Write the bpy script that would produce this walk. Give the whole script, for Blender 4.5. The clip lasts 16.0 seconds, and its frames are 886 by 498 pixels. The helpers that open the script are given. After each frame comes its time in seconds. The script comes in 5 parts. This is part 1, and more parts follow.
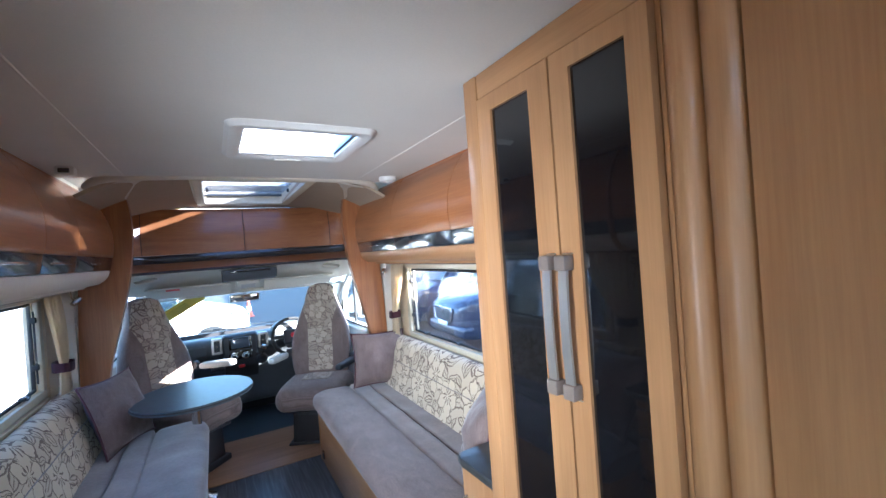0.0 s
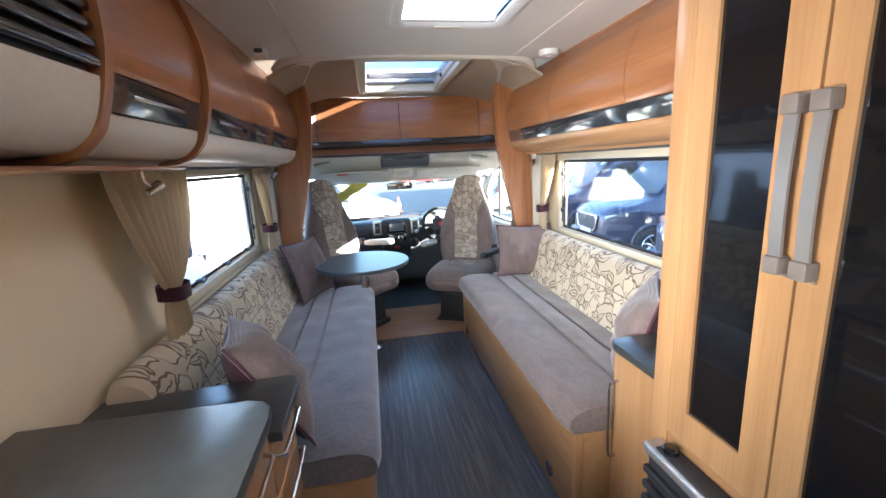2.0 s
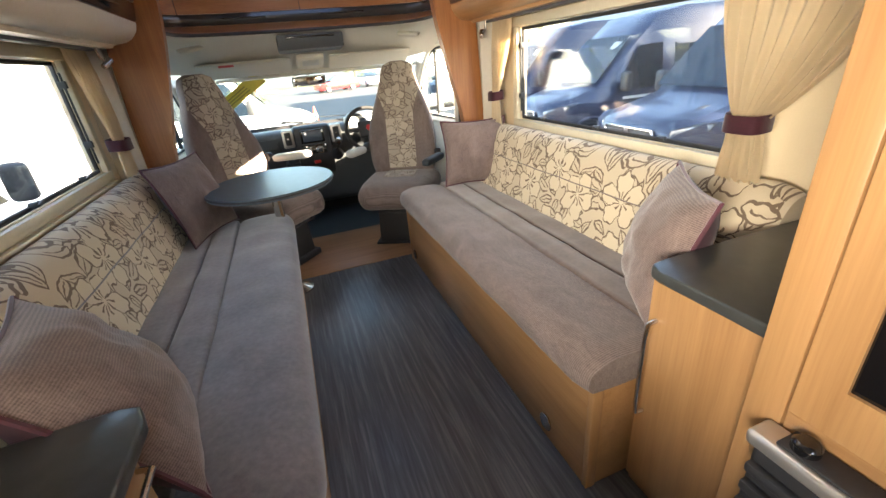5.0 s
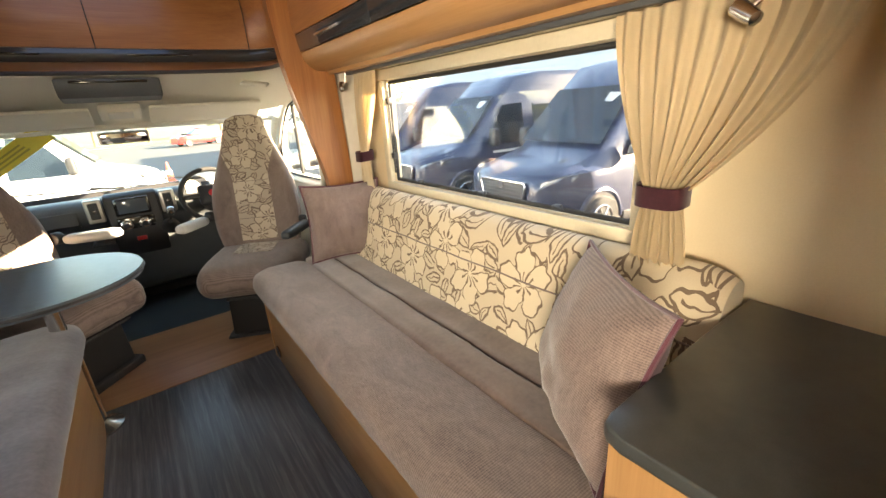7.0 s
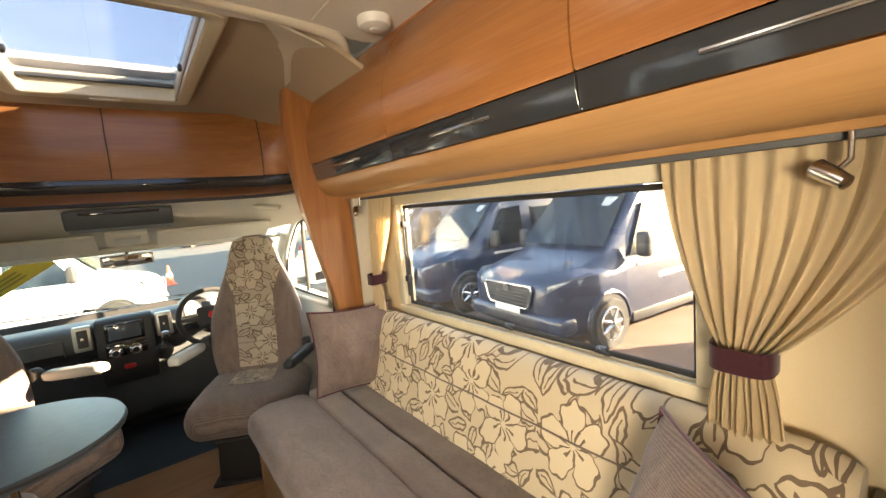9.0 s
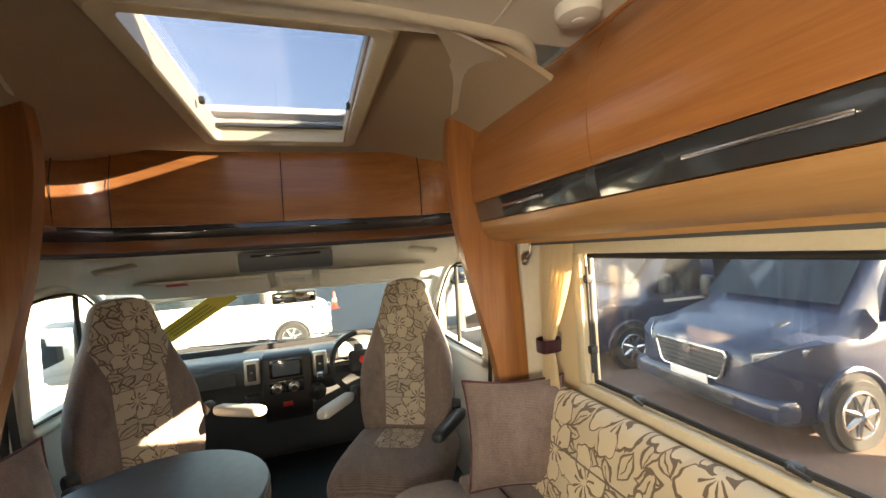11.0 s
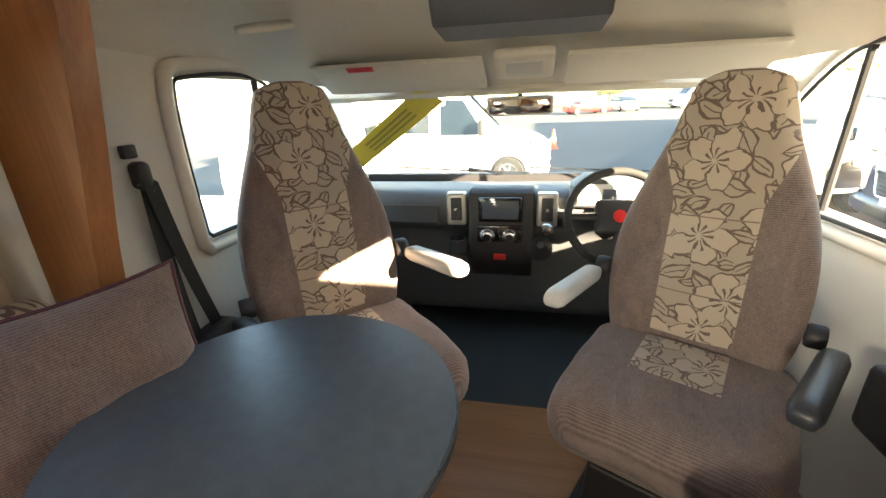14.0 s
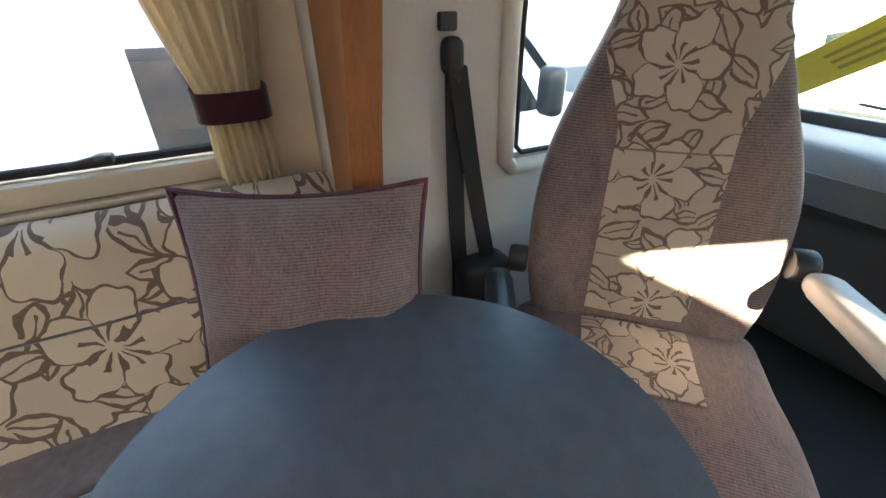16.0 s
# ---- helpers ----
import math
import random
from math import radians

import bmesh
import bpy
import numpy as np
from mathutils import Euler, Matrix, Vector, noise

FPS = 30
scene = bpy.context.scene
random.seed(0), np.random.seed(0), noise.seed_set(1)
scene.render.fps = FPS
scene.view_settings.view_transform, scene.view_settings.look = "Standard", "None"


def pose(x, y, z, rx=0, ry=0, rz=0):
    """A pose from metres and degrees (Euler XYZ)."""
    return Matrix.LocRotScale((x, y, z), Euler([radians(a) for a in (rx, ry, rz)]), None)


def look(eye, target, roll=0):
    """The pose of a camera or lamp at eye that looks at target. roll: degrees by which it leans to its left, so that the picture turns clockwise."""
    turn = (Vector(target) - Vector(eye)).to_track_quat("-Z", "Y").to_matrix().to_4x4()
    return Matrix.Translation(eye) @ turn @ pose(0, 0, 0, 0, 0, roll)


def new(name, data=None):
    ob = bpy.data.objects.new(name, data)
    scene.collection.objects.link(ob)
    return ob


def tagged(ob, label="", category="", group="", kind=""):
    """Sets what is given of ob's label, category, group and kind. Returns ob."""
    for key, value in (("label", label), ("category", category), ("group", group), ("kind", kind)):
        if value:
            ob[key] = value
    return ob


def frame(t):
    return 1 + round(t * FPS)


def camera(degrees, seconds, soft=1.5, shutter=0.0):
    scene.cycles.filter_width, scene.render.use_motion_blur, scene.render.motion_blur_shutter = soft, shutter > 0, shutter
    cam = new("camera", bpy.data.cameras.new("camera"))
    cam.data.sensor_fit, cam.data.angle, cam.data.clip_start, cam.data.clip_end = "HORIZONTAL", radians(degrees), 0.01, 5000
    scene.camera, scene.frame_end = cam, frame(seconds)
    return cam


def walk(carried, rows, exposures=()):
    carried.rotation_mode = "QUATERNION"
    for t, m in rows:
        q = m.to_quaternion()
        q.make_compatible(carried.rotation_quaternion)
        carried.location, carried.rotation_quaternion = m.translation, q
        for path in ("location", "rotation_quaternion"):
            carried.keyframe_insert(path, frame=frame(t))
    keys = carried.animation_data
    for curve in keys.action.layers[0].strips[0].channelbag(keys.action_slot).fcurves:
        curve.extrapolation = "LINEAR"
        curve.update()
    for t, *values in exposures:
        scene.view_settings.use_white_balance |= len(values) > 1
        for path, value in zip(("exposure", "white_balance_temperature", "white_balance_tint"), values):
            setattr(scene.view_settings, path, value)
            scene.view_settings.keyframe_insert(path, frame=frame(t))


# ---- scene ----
cam = camera(94.7, 16.0)


PATH = [
    (0, (-0.242, -0.772, 1.567), (0.738, 0.971, 1.56), -4.2),
    (0.5, (-0.286, -0.741, 1.552), (0.458, 1.113, 1.468), -3.3),
    (1, (-0.313, -0.703, 1.527), (0.251, 1.206, 1.336), -3.0),
    (1.5, (-0.311, -0.708, 1.476), (0.109, 1.224, 1.175), -2.7),
    (2, (-0.304, -0.688, 1.445), (0.02, 1.241, 1.029), -2.8),
    (2.5, (-0.419, -0.635, 1.372), (-0.092, 1.27, 0.859), -2.7),
    (3, (-0.338, -0.558, 1.378), (-0.092, 1.322, 0.742), -3.6),
    (5.5, (-0.208, 0.013, 1.277), (0.508, 1.673, 0.422), -5.5),
    (6, (-0.126, 0.114, 1.274), (0.74, 1.713, 0.441), -5.1),
    (6.5, (-0.02, 0.2, 1.261), (0.969, 1.763, 0.5), -4.4),
    (7, (0.016, 0.283, 1.285), (1.113, 1.817, 0.619), -4.0),
    (7.5, (0.006, 0.341, 1.327), (1.198, 1.851, 0.778), -3.6),
    (8, (0.024, 0.367, 1.363), (1.274, 1.873, 0.952), -3.4),
    (10.5, (0.081, 0.769, 1.465), (0.896, 2.595, 1.427), -4.3),
    (11, (0.122, 0.896, 1.478), (0.737, 2.799, 1.471), -3.8),
    (11.5, (0.059, 1.037, 1.479), (0.513, 2.985, 1.464), -3.6),
    (12, (-0.003, 1.204, 1.458), (0.277, 3.181, 1.353), -3.3),
    (12.5, (0.008, 1.359, 1.406), (0.129, 3.34, 1.155), -3.0),
    (13, (0.08, 1.544, 1.364), (0.057, 3.499, 0.944), -2.7),
    (13.5, (0.109, 1.695, 1.32), (-0.071, 3.603, 0.749), -2.3),
    (14, (0.047, 1.871, 1.267), (-0.354, 3.703, 0.572), -2.5),
    (14.5, (-0.017, 2.007, 1.259), (-0.709, 3.705, 0.459), -2.2),
    (15, (-0.086, 2.154, 1.244), (-1.089, 3.656, 0.384), -1.4),
    (15.5, (-0.111, 2.241, 1.225), (-1.403, 3.453, 0.297), -0.7),
    (16, (-0.161, 2.324, 1.2), (-1.675, 3.122, 0.166), -0.8),
]
walk(cam, [(t, look(eye, target, roll)) for t, eye, target, roll in PATH],
     [(0, 4.15, 4900, 10), (2, 4.45, 5500, 10), (3, 4.4, 5600, 10), (6, 4.2, 7600, 10), (8, 4.15, 8100, 10), (10.5, 3.65, 8500, 10), (12.5, 4.0, 7900, 10), (14.5, 4.4, 7600, 10), (16, 4.5, 6800, 10)])

# ---- world, sun, exposure ----
SUN_FROM = Vector((1.45, -1.015, 0.56)).normalized()
world = bpy.data.worlds.new("sky_world")
scene.world = world
world.use_nodes = True
wn = world.node_tree
sky = wn.nodes.new("ShaderNodeTexSky")
sky.sky_type = "NISHITA"
sky.sun_disc = False
sky.sun_elevation = math.asin(SUN_FROM.z)
sky.sun_rotation = math.atan2(SUN_FROM.x, SUN_FROM.y)
wn.links.new(sky.outputs[0], wn.nodes["Background"].inputs[0])
wn.nodes["Background"].inputs[1].default_value = 0.10
sun = new("sun", bpy.data.lights.new("sun", "SUN"))
sun.data.energy, sun.data.angle, sun.data.color = 5.0, radians(0.53), (1.0, 0.86, 0.68)
sun.matrix_world = look(SUN_FROM * 30, (0, 0, 0))




def fill_lamp(name, eye, target, w, h, power, color=(0.86, 0.93, 1.0), spread=180):
    """An added fill lamp, set in an unseen opening behind the walk."""
    ob = new(name, bpy.data.lights.new(name, "AREA"))
    ob.data.shape, ob.data.size, ob.data.size_y, ob.data.energy, ob.data.color = "RECTANGLE", w, h, power, color
    ob.data.spread = radians(spread)
    ob.matrix_world = look(eye, target)


# added fill for the dark rear, placed in an invented doorway
fill_lamp("door_fill", (-1.16, -2.10, 0.95), (0.5, -1.6, 1.0), 0.68, 1.8, 0.18, (0.95, 0.97, 1.0))
# warm narrow fill, added to brighten the right wall and curtain
fill_lamp("kitchen_fill", (-1.17, -0.525, 1.25), (0.9, 1.55, 1.42), 0.62, 0.36, 1.5, (1.0, 0.92, 0.80), 80)
# overhead fill, added in an invented roof hole at the rear
fill_lamp("rear_fill", (0, -1.45, 2.10), (0, -1.45, 0), 0.48, 0.48, 0.3)


# ---- materials ----
def mat(name, color, rough=0.6, metal=0.0, spec=0.5, coat=0.0, sheen=0.0):
    m = bpy.data.materials.new(name)
    m.use_nodes = True
    b = m.node_tree.nodes["Principled BSDF"]
    b.inputs["Base Color"].default_value = (*color, 1)
    b.inputs["Roughness"].default_value = rough
    b.inputs["Metallic"].default_value = metal
    b.inputs["Specular IOR Level"].default_value = spec
    b.inputs["Coat Weight"].default_value = coat
    b.inputs["Coat Roughness"].default_value = 0.12
    b.inputs["Sheen Weight"].default_value = sheen
    return m


def node(m, kind, **inputs):
    n = m.node_tree.nodes.new(kind)
    for k, v in inputs.items():
        n.inputs[k.replace("_", " ")].default_value = v
    return n


def link(m, a, b):
    m.node_tree.links.new(a, b)


def coords(m, scale=(1, 1, 1), rot=(0, 0, 0)):
    tc = node(m, "ShaderNodeTexCoord")
    mp = node(m, "ShaderNodeMapping")
    mp.inputs["Scale"].default_value = scale
    mp.inputs["Rotation"].default_value = rot
    link(m, tc.outputs["Object"], mp.inputs["Vector"])
    return mp.outputs["Vector"]


def ramp(m, fac, stops):
    r = node(m, "ShaderNodeValToRGB")
    el = r.color_ramp.elements
    while len(el) < len(stops):
        el.new(0.5)
    for e, (p, c) in zip(el, stops):
        e.position, e.color = p, (*c, 1)
    link(m, fac, r.inputs["Fac"])
    return r.outputs["Color"]


def bsdf(m):
    return m.node_tree.nodes["Principled BSDF"]


def bump(m, height, strength=0.2, distance=0.002):
    b = node(m, "ShaderNodeBump", Strength=strength, Distance=distance)
    link(m, height, b.inputs["Height"])
    link(m, b.outputs["Normal"], bsdf(m).inputs["Normal"])


def wood(name, dark, light, axis, rough=0.35, coat=0.15):
    """Fine straight-grained veneer; axis is the way the grain runs."""
    m = mat(name, light, rough, coat=coat)
    s = [9, 9, 9]
    s["xyz".index(axis)] = 0.7
    v = coords(m, s)
    big = node(m, "ShaderNodeTexNoise", Scale=1.6, Detail=5, Roughness=0.55, Distortion=0.6)
    link(m, v, big.inputs["Vector"])
    s2 = [160, 160, 160]
    s2["xyz".index(axis)] = 5
    fine = node(m, "ShaderNodeTexNoise", Scale=1.0, Detail=3, Roughness=0.6)
    link(m, coords(m, s2), fine.inputs["Vector"])
    mix = node(m, "ShaderNodeMix")
    mix.data_type = "FLOAT"
    mix.inputs[0].default_value = 0.35
    link(m, big.outputs["Fac"], mix.inputs[2])
    link(m, fine.outputs["Fac"], mix.inputs[3])
    link(m, ramp(m, mix.outputs[0], [(0.3, dark), (0.68, light)]), bsdf(m).inputs["Base Color"])
    bump(m, fine.outputs["Fac"], 0.06, 0.0006)
    return m


def mottled(name, a, b, scale=40, rough=0.6, strength=0.15, metal=0.0, spec=0.5, coat=0.0, big=2.5, sheen=0.0, distance=0.001):
    """Two-scale variation of one colour with fine relief."""
    m = mat(name, a, rough, metal, spec, coat, sheen)
    v = coords(m)
    n1 = node(m, "ShaderNodeTexNoise", Scale=scale, Detail=4, Roughness=0.6)
    n2 = node(m, "ShaderNodeTexNoise", Scale=big, Detail=3)
    link(m, v, n1.inputs["Vector"])
    link(m, v, n2.inputs["Vector"])
    mix = node(m, "ShaderNodeMix")
    mix.data_type = "FLOAT"
    mix.inputs[0].default_value = 0.5
    link(m, n1.outputs["Fac"], mix.inputs[2])
    link(m, n2.outputs["Fac"], mix.inputs[3])
    link(m, ramp(m, mix.outputs[0], [(0.32, a), (0.68, b)]), bsdf(m).inputs["Base Color"])
    bump(m, n1.outputs["Fac"], strength, distance)
    return m


def ribbed(name, a, b, axis, pitch=0.004, rough=0.9, cross=0.0, sheen=0.3):
    """Corded or woven upholstery: ribs repeat along axis, with a broken, heathered colour."""
    m = mat(name, a, rough, spec=0.2, sheen=sheen)
    v = coords(m)
    w = node(m, "ShaderNodeTexWave", Scale=0.314 / pitch, Distortion=1.6, Detail=2)
    w.inputs["Detail Scale"].default_value = 3
    w.bands_direction = axis.upper()
    link(m, v, w.inputs["Vector"])
    n = node(m, "ShaderNodeTexNoise", Scale=5, Detail=7, Roughness=0.72, Distortion=1.2)
    st = [2.4, 2.4, 2.4]
    st["xyz".index(axis)] = 1.0
    link(m, coords(m, st, (0.0, 0.0, 0.35)), n.inputs["Vector"])
    s = [400, 400, 400]
    s["xyz".index(axis)] = 60
    f = node(m, "ShaderNodeTexNoise", Scale=1, Detail=2)
    link(m, coords(m, s), f.inputs["Vector"])
    a1 = node(m, "ShaderNodeMath")
    a1.operation = "MULTIPLY_ADD"
    a1.inputs[1].default_value = 0.20
    link(m, w.outputs["Fac"], a1.inputs[0])
    a2 = node(m, "ShaderNodeMath")
    a2.operation = "MULTIPLY_ADD"
    a2.inputs[1].default_value = 1.15
    link(m, n.outputs["Fac"], a2.inputs[0])
    link(m, f.outputs["Fac"], a2.inputs[2])
    half = node(m, "ShaderNodeMath")
    half.operation = "MULTIPLY"
    half.inputs[1].default_value = 0.40
    link(m, a2.outputs[0], half.inputs[0])
    link(m, half.outputs[0], a1.inputs[2])
    link(m, ramp(m, a1.outputs[0], [(0.3, a), (0.8, b)]), bsdf(m).inputs["Base Color"])
    bump(m, a1.outputs[0], 0.5, 0.0015)
    return m


def floral(name, ground, line, petal, axes, scale=8.0):
    """Woven pattern of outlined five-petalled flowers with leaves strewn between. axes: the two in-plane axes."""
    m = mat(name, ground, 0.85, spec=0.2, sheen=0.2)
    tc = node(m, "ShaderNodeTexCoord")
    sp = node(m, "ShaderNodeSeparateXYZ")
    link(m, tc.outputs["Object"], sp.inputs[0])
    cb = node(m, "ShaderNodeCombineXYZ")
    for i, a in enumerate(axes):
        link(m, sp.outputs["XYZ".index(a.upper())], cb.inputs[i])
    nz = node(m, "ShaderNodeTexNoise", Scale=14, Detail=2, Roughness=0.5)
    link(m, cb.outputs[0], nz.inputs["Vector"])
    warp = node(m, "ShaderNodeVectorMath")
    warp.operation = "MULTIPLY_ADD"
    warp.inputs[1].default_value = (0.05, 0.05, 0)
    link(m, nz.outputs["Color"], warp.inputs[0])
    link(m, cb.outputs[0], warp.inputs[2])
    thin = node(m, "ShaderNodeTexNoise", Scale=30, Detail=1)
    link(m, cb.outputs[0], thin.inputs["Vector"])

    def calc(op, a, b=None, c=None):
        n = node(m, "ShaderNodeMath")
        n.operation = op
        for k, v in enumerate((a, b, c)):
            if isinstance(v, (int, float)):
                n.inputs[k].default_value = v
            elif v is not None:
                link(m, v, n.inputs[k])
        return n.outputs[0]

    def scattered(freq, shift, loose):
        """Place of this spot within the nearest of the scattered motifs, each turned its own way."""
        off = node(m, "ShaderNodeVectorMath")
        off.operation = "ADD"
        off.inputs[1].default_value = (shift, shift * 0.7, 0)
        link(m, warp.outputs[0], off.inputs[0])
        vo = node(m, "ShaderNodeTexVoronoi", Scale=freq, Randomness=loose)
        vo.voronoi_dimensions = "2D"
        link(m, off.outputs[0], vo.inputs["Vector"])
        away = node(m, "ShaderNodeVectorMath")
        away.operation = "SUBTRACT"
        link(m, off.outputs[0], away.inputs[0])
        link(m, vo.outputs["Position"], away.inputs[1])
        col = node(m, "ShaderNodeSeparateColor")
        link(m, vo.outputs["Color"], col.inputs[0])
        rot = node(m, "ShaderNodeVectorRotate")
        rot.rotation_type = "Z_AXIS"
        link(m, away.outputs[0], rot.inputs["Vector"])
        link(m, calc("MULTIPLY", col.outputs[0], math.tau), rot.inputs["Angle"])
        xy = node(m, "ShaderNodeSeparateXYZ")
        link(m, rot.outputs[0], xy.inputs[0])
        return xy.outputs[0], xy.outputs[1], col.outputs[1]
    k = 8.0 / scale
    wide = calc("MULTIPLY_ADD", thin.outputs["Fac"], 0.0050 * k, 0.0014 * k)
    # flowers
    x, y, _ = scattered(4.6 / k, 0.0, 0.62)
    r = calc("SQRT", calc("ADD", calc("MULTIPLY", x, x), calc("MULTIPLY", y, y)))
    ang = calc("ARCTAN2", y, x)
    size = 0.112 * k
    lobe = calc("POWER", calc("ABSOLUTE", calc("COSINE", calc("MULTIPLY", ang, 2.5))), 0.55)
    frill = calc("MULTIPLY", calc("SINE", calc("MULTIPLY", ang, 15)), 0.035 * size)
    edge = calc("ADD", calc("MULTIPLY_ADD", lobe, 0.48 * size, 0.50 * size), frill)
    ring = calc("LESS_THAN", calc("ABSOLUTE", calc("SUBTRACT", r, edge)), wide)
    within = calc("LESS_THAN", r, edge)
    gap = calc("LESS_THAN", calc("MULTIPLY", r, calc("ABSOLUTE", calc("COSINE", calc("MULTIPLY", ang, 2.5)))), calc("MULTIPLY", wide, 1.5))
    gap = calc("MULTIPLY", gap, calc("GREATER_THAN", r, 0.16 * size))
    stamen = calc("MULTIPLY", calc("GREATER_THAN", calc("SINE", calc("MULTIPLY_ADD", ang, 10, 1.0)), 0.45), calc("LESS_THAN", r, 0.42 * size))
    stamen = calc("MULTIPLY", stamen, calc("GREATER_THAN", r, 0.10 * size))
    drawn = calc("MAXIMUM", ring, calc("MULTIPLY", within, calc("MAXIMUM", gap, stamen)))
    taken = calc("LESS_THAN", r, calc("ADD", edge, 0.004 * k))
    pale = within
    # leaves, two layers, each under the one before
    for freq, shift, half, broad in ((8.2, 3.3, 0.056, 0.024), (10.5, 7.9, 0.046, 0.019)):
        x, y, _ = scattered(freq / k, shift, 0.75)
        q = calc("DIVIDE", x, half * k)
        body = calc("MULTIPLY", calc("SUBTRACT", 1.0, calc("MULTIPLY", q, q)), broad * k)
        f = calc("SUBTRACT", calc("ABSOLUTE", y), body)
        near = calc("LESS_THAN", calc("ABSOLUTE", x), half * 1.12 * k)
        rim = calc("MULTIPLY", near, calc("LESS_THAN", calc("ABSOLUTE", f), wide))
        rib = calc("MULTIPLY", calc("LESS_THAN", calc("ABSOLUTE", y), calc("MULTIPLY", wide, 0.6)), calc("MULTIPLY", near, calc("LESS_THAN", x, half * 0.55 * k)))
        free = calc("SUBTRACT", 1.0, taken)
        drawn = calc("MAXIMUM", drawn, calc("MULTIPLY", free, calc("MAXIMUM", rim, rib)))
        taken = calc("MAXIMUM", taken, calc("LESS_THAN", f, 0.003 * k))
    weave = node(m, "ShaderNodeTexNoise", Scale=260, Detail=2)
    link(m, cb.outputs[0], weave.inputs["Vector"])
    base = ramp(m, calc("MULTIPLY_ADD", pale, 0.5, calc("MULTIPLY", weave.outputs["Fac"], 0.5)), [(0.2, petal), (0.75, ground)])
    mix = node(m, "ShaderNodeMix")
    mix.data_type = "RGBA"
    link(m, drawn, mix.inputs[0])
    link(m, base, mix.inputs[6])
    mix.inputs[7].default_value = (*line, 1)
    link(m, mix.outputs[2], bsdf(m).inputs["Base Color"])
    bump(m, calc("MULTIPLY_ADD", weave.outputs["Fac"], 0.4, drawn), 0.35, 0.001)
    return m


def glass(name, tint=(1, 1, 1), gloss=0.04, rough=0.0, haze=0.0):
    m = bpy.data.materials.new(name)
    m.use_nodes = True
    nt = m.node_tree
    nt.nodes.remove(nt.nodes["Principled BSDF"])
    tr = nt.nodes.new("ShaderNodeBsdfTransparent")
    tr.inputs[0].default_value = (*tint, 1)
    gl = nt.nodes.new("ShaderNodeBsdfGlossy")
    gl.inputs["Roughness"].default_value = rough
    lw = nt.nodes.new("ShaderNodeLayerWeight")
    lw.inputs[0].default_value = 0.5
    pw = nt.nodes.new("ShaderNodeMath")
    pw.operation = "POWER"
    pw.inputs[1].default_value = 4.0
    nt.links.new(lw.outputs["Facing"], pw.inputs[0])
    fr = nt.nodes.new("ShaderNodeMath")
    fr.operation = "MULTIPLY_ADD"
    fr.inputs[1].default_value = 0.5
    fr.inputs[2].default_value = gloss
    nt.links.new(pw.outputs[0], fr.inputs[0])
    mx = nt.nodes.new("ShaderNodeMixShader")
    nt.links.new(fr.outputs[0], mx.inputs[0])
    nt.links.new(tr.outputs[0], mx.inputs[1])
    nt.links.new(gl.outputs[0], mx.inputs[2])
    out = mx.outputs[0]
    if haze:
        # dusty, finely scratched sheet that scatters some daylight
        dust = nt.nodes.new("ShaderNodeTexNoise")
        dust.inputs["Scale"].default_value = 3.5
        dust.inputs["Detail"].default_value = 6
        tc = nt.nodes.new("ShaderNodeTexCoord")
        nt.links.new(tc.outputs["Object"], dust.inputs["Vector"])
        amount = nt.nodes.new("ShaderNodeMath")
        amount.operation = "MULTIPLY"
        amount.inputs[1].default_value = haze * 2
        nt.links.new(dust.outputs["Fac"], amount.inputs[0])
        veil = nt.nodes.new("ShaderNodeBsdfTranslucent")
        veil.inputs[0].default_value = (0.9, 0.9, 0.9, 1)
        m2 = nt.nodes.new("ShaderNodeMixShader")
        nt.links.new(amount.outputs[0], m2.inputs[0])
        nt.links.new(out, m2.inputs[1])
        nt.links.new(veil.outputs[0], m2.inputs[2])
        out = m2.outputs[0]
    nt.links.new(out, nt.nodes["Material Output"].inputs[0])
    return m


CHERRY_D, CHERRY_L = (0.22, 0.078, 0.024), (0.40, 0.165, 0.055)
M_CHERRY_X = wood("cherry veneer across", CHERRY_D, CHERRY_L, "x", 0.3, 0.25)
M_CHERRY_Y = wood("cherry veneer along", CHERRY_D, CHERRY_L, "y", 0.3, 0.25)
M_CHERRY_Z = wood("cherry veneer upright", CHERRY_D, CHERRY_L, "z", 0.4, 0.1)
M_BEECH_Z = wood("pear veneer upright", (0.30, 0.15, 0.058), (0.44, 0.245, 0.105), "z", 0.42, 0.1)
M_BEECH_Y = wood("pear veneer along", (0.30, 0.15, 0.058), (0.44, 0.245, 0.105), "y", 0.42, 0.1)
M_STEPWOOD = wood("step wood vinyl", (0.30, 0.15, 0.07), (0.44, 0.24, 0.12), "x", 0.45, 0.05)
M_CEIL = mottled("ceiling lining", (0.72, 0.69, 0.63), (0.78, 0.75, 0.69), 180, 0.8, 0.15)
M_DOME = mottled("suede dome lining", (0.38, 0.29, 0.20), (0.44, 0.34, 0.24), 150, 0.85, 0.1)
M_RIM = mottled("cream moulded plastic", (0.60, 0.55, 0.46), (0.66, 0.61, 0.52), 60, 0.45, 0.03)
M_WALL = mottled("cream wallboard", (0.70, 0.575, 0.385), (0.75, 0.625, 0.43), 220, 0.6, 0.08)
M_CABW = mottled("white cab lining", (0.60, 0.575, 0.50), (0.66, 0.635, 0.56), 120, 0.55, 0.08)
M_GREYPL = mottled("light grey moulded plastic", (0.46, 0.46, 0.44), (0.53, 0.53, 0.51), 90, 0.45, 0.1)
M_BLACK = mottled("black textured plastic", (0.018, 0.018, 0.02), (0.03, 0.03, 0.033), 220, 0.5, 0.2)
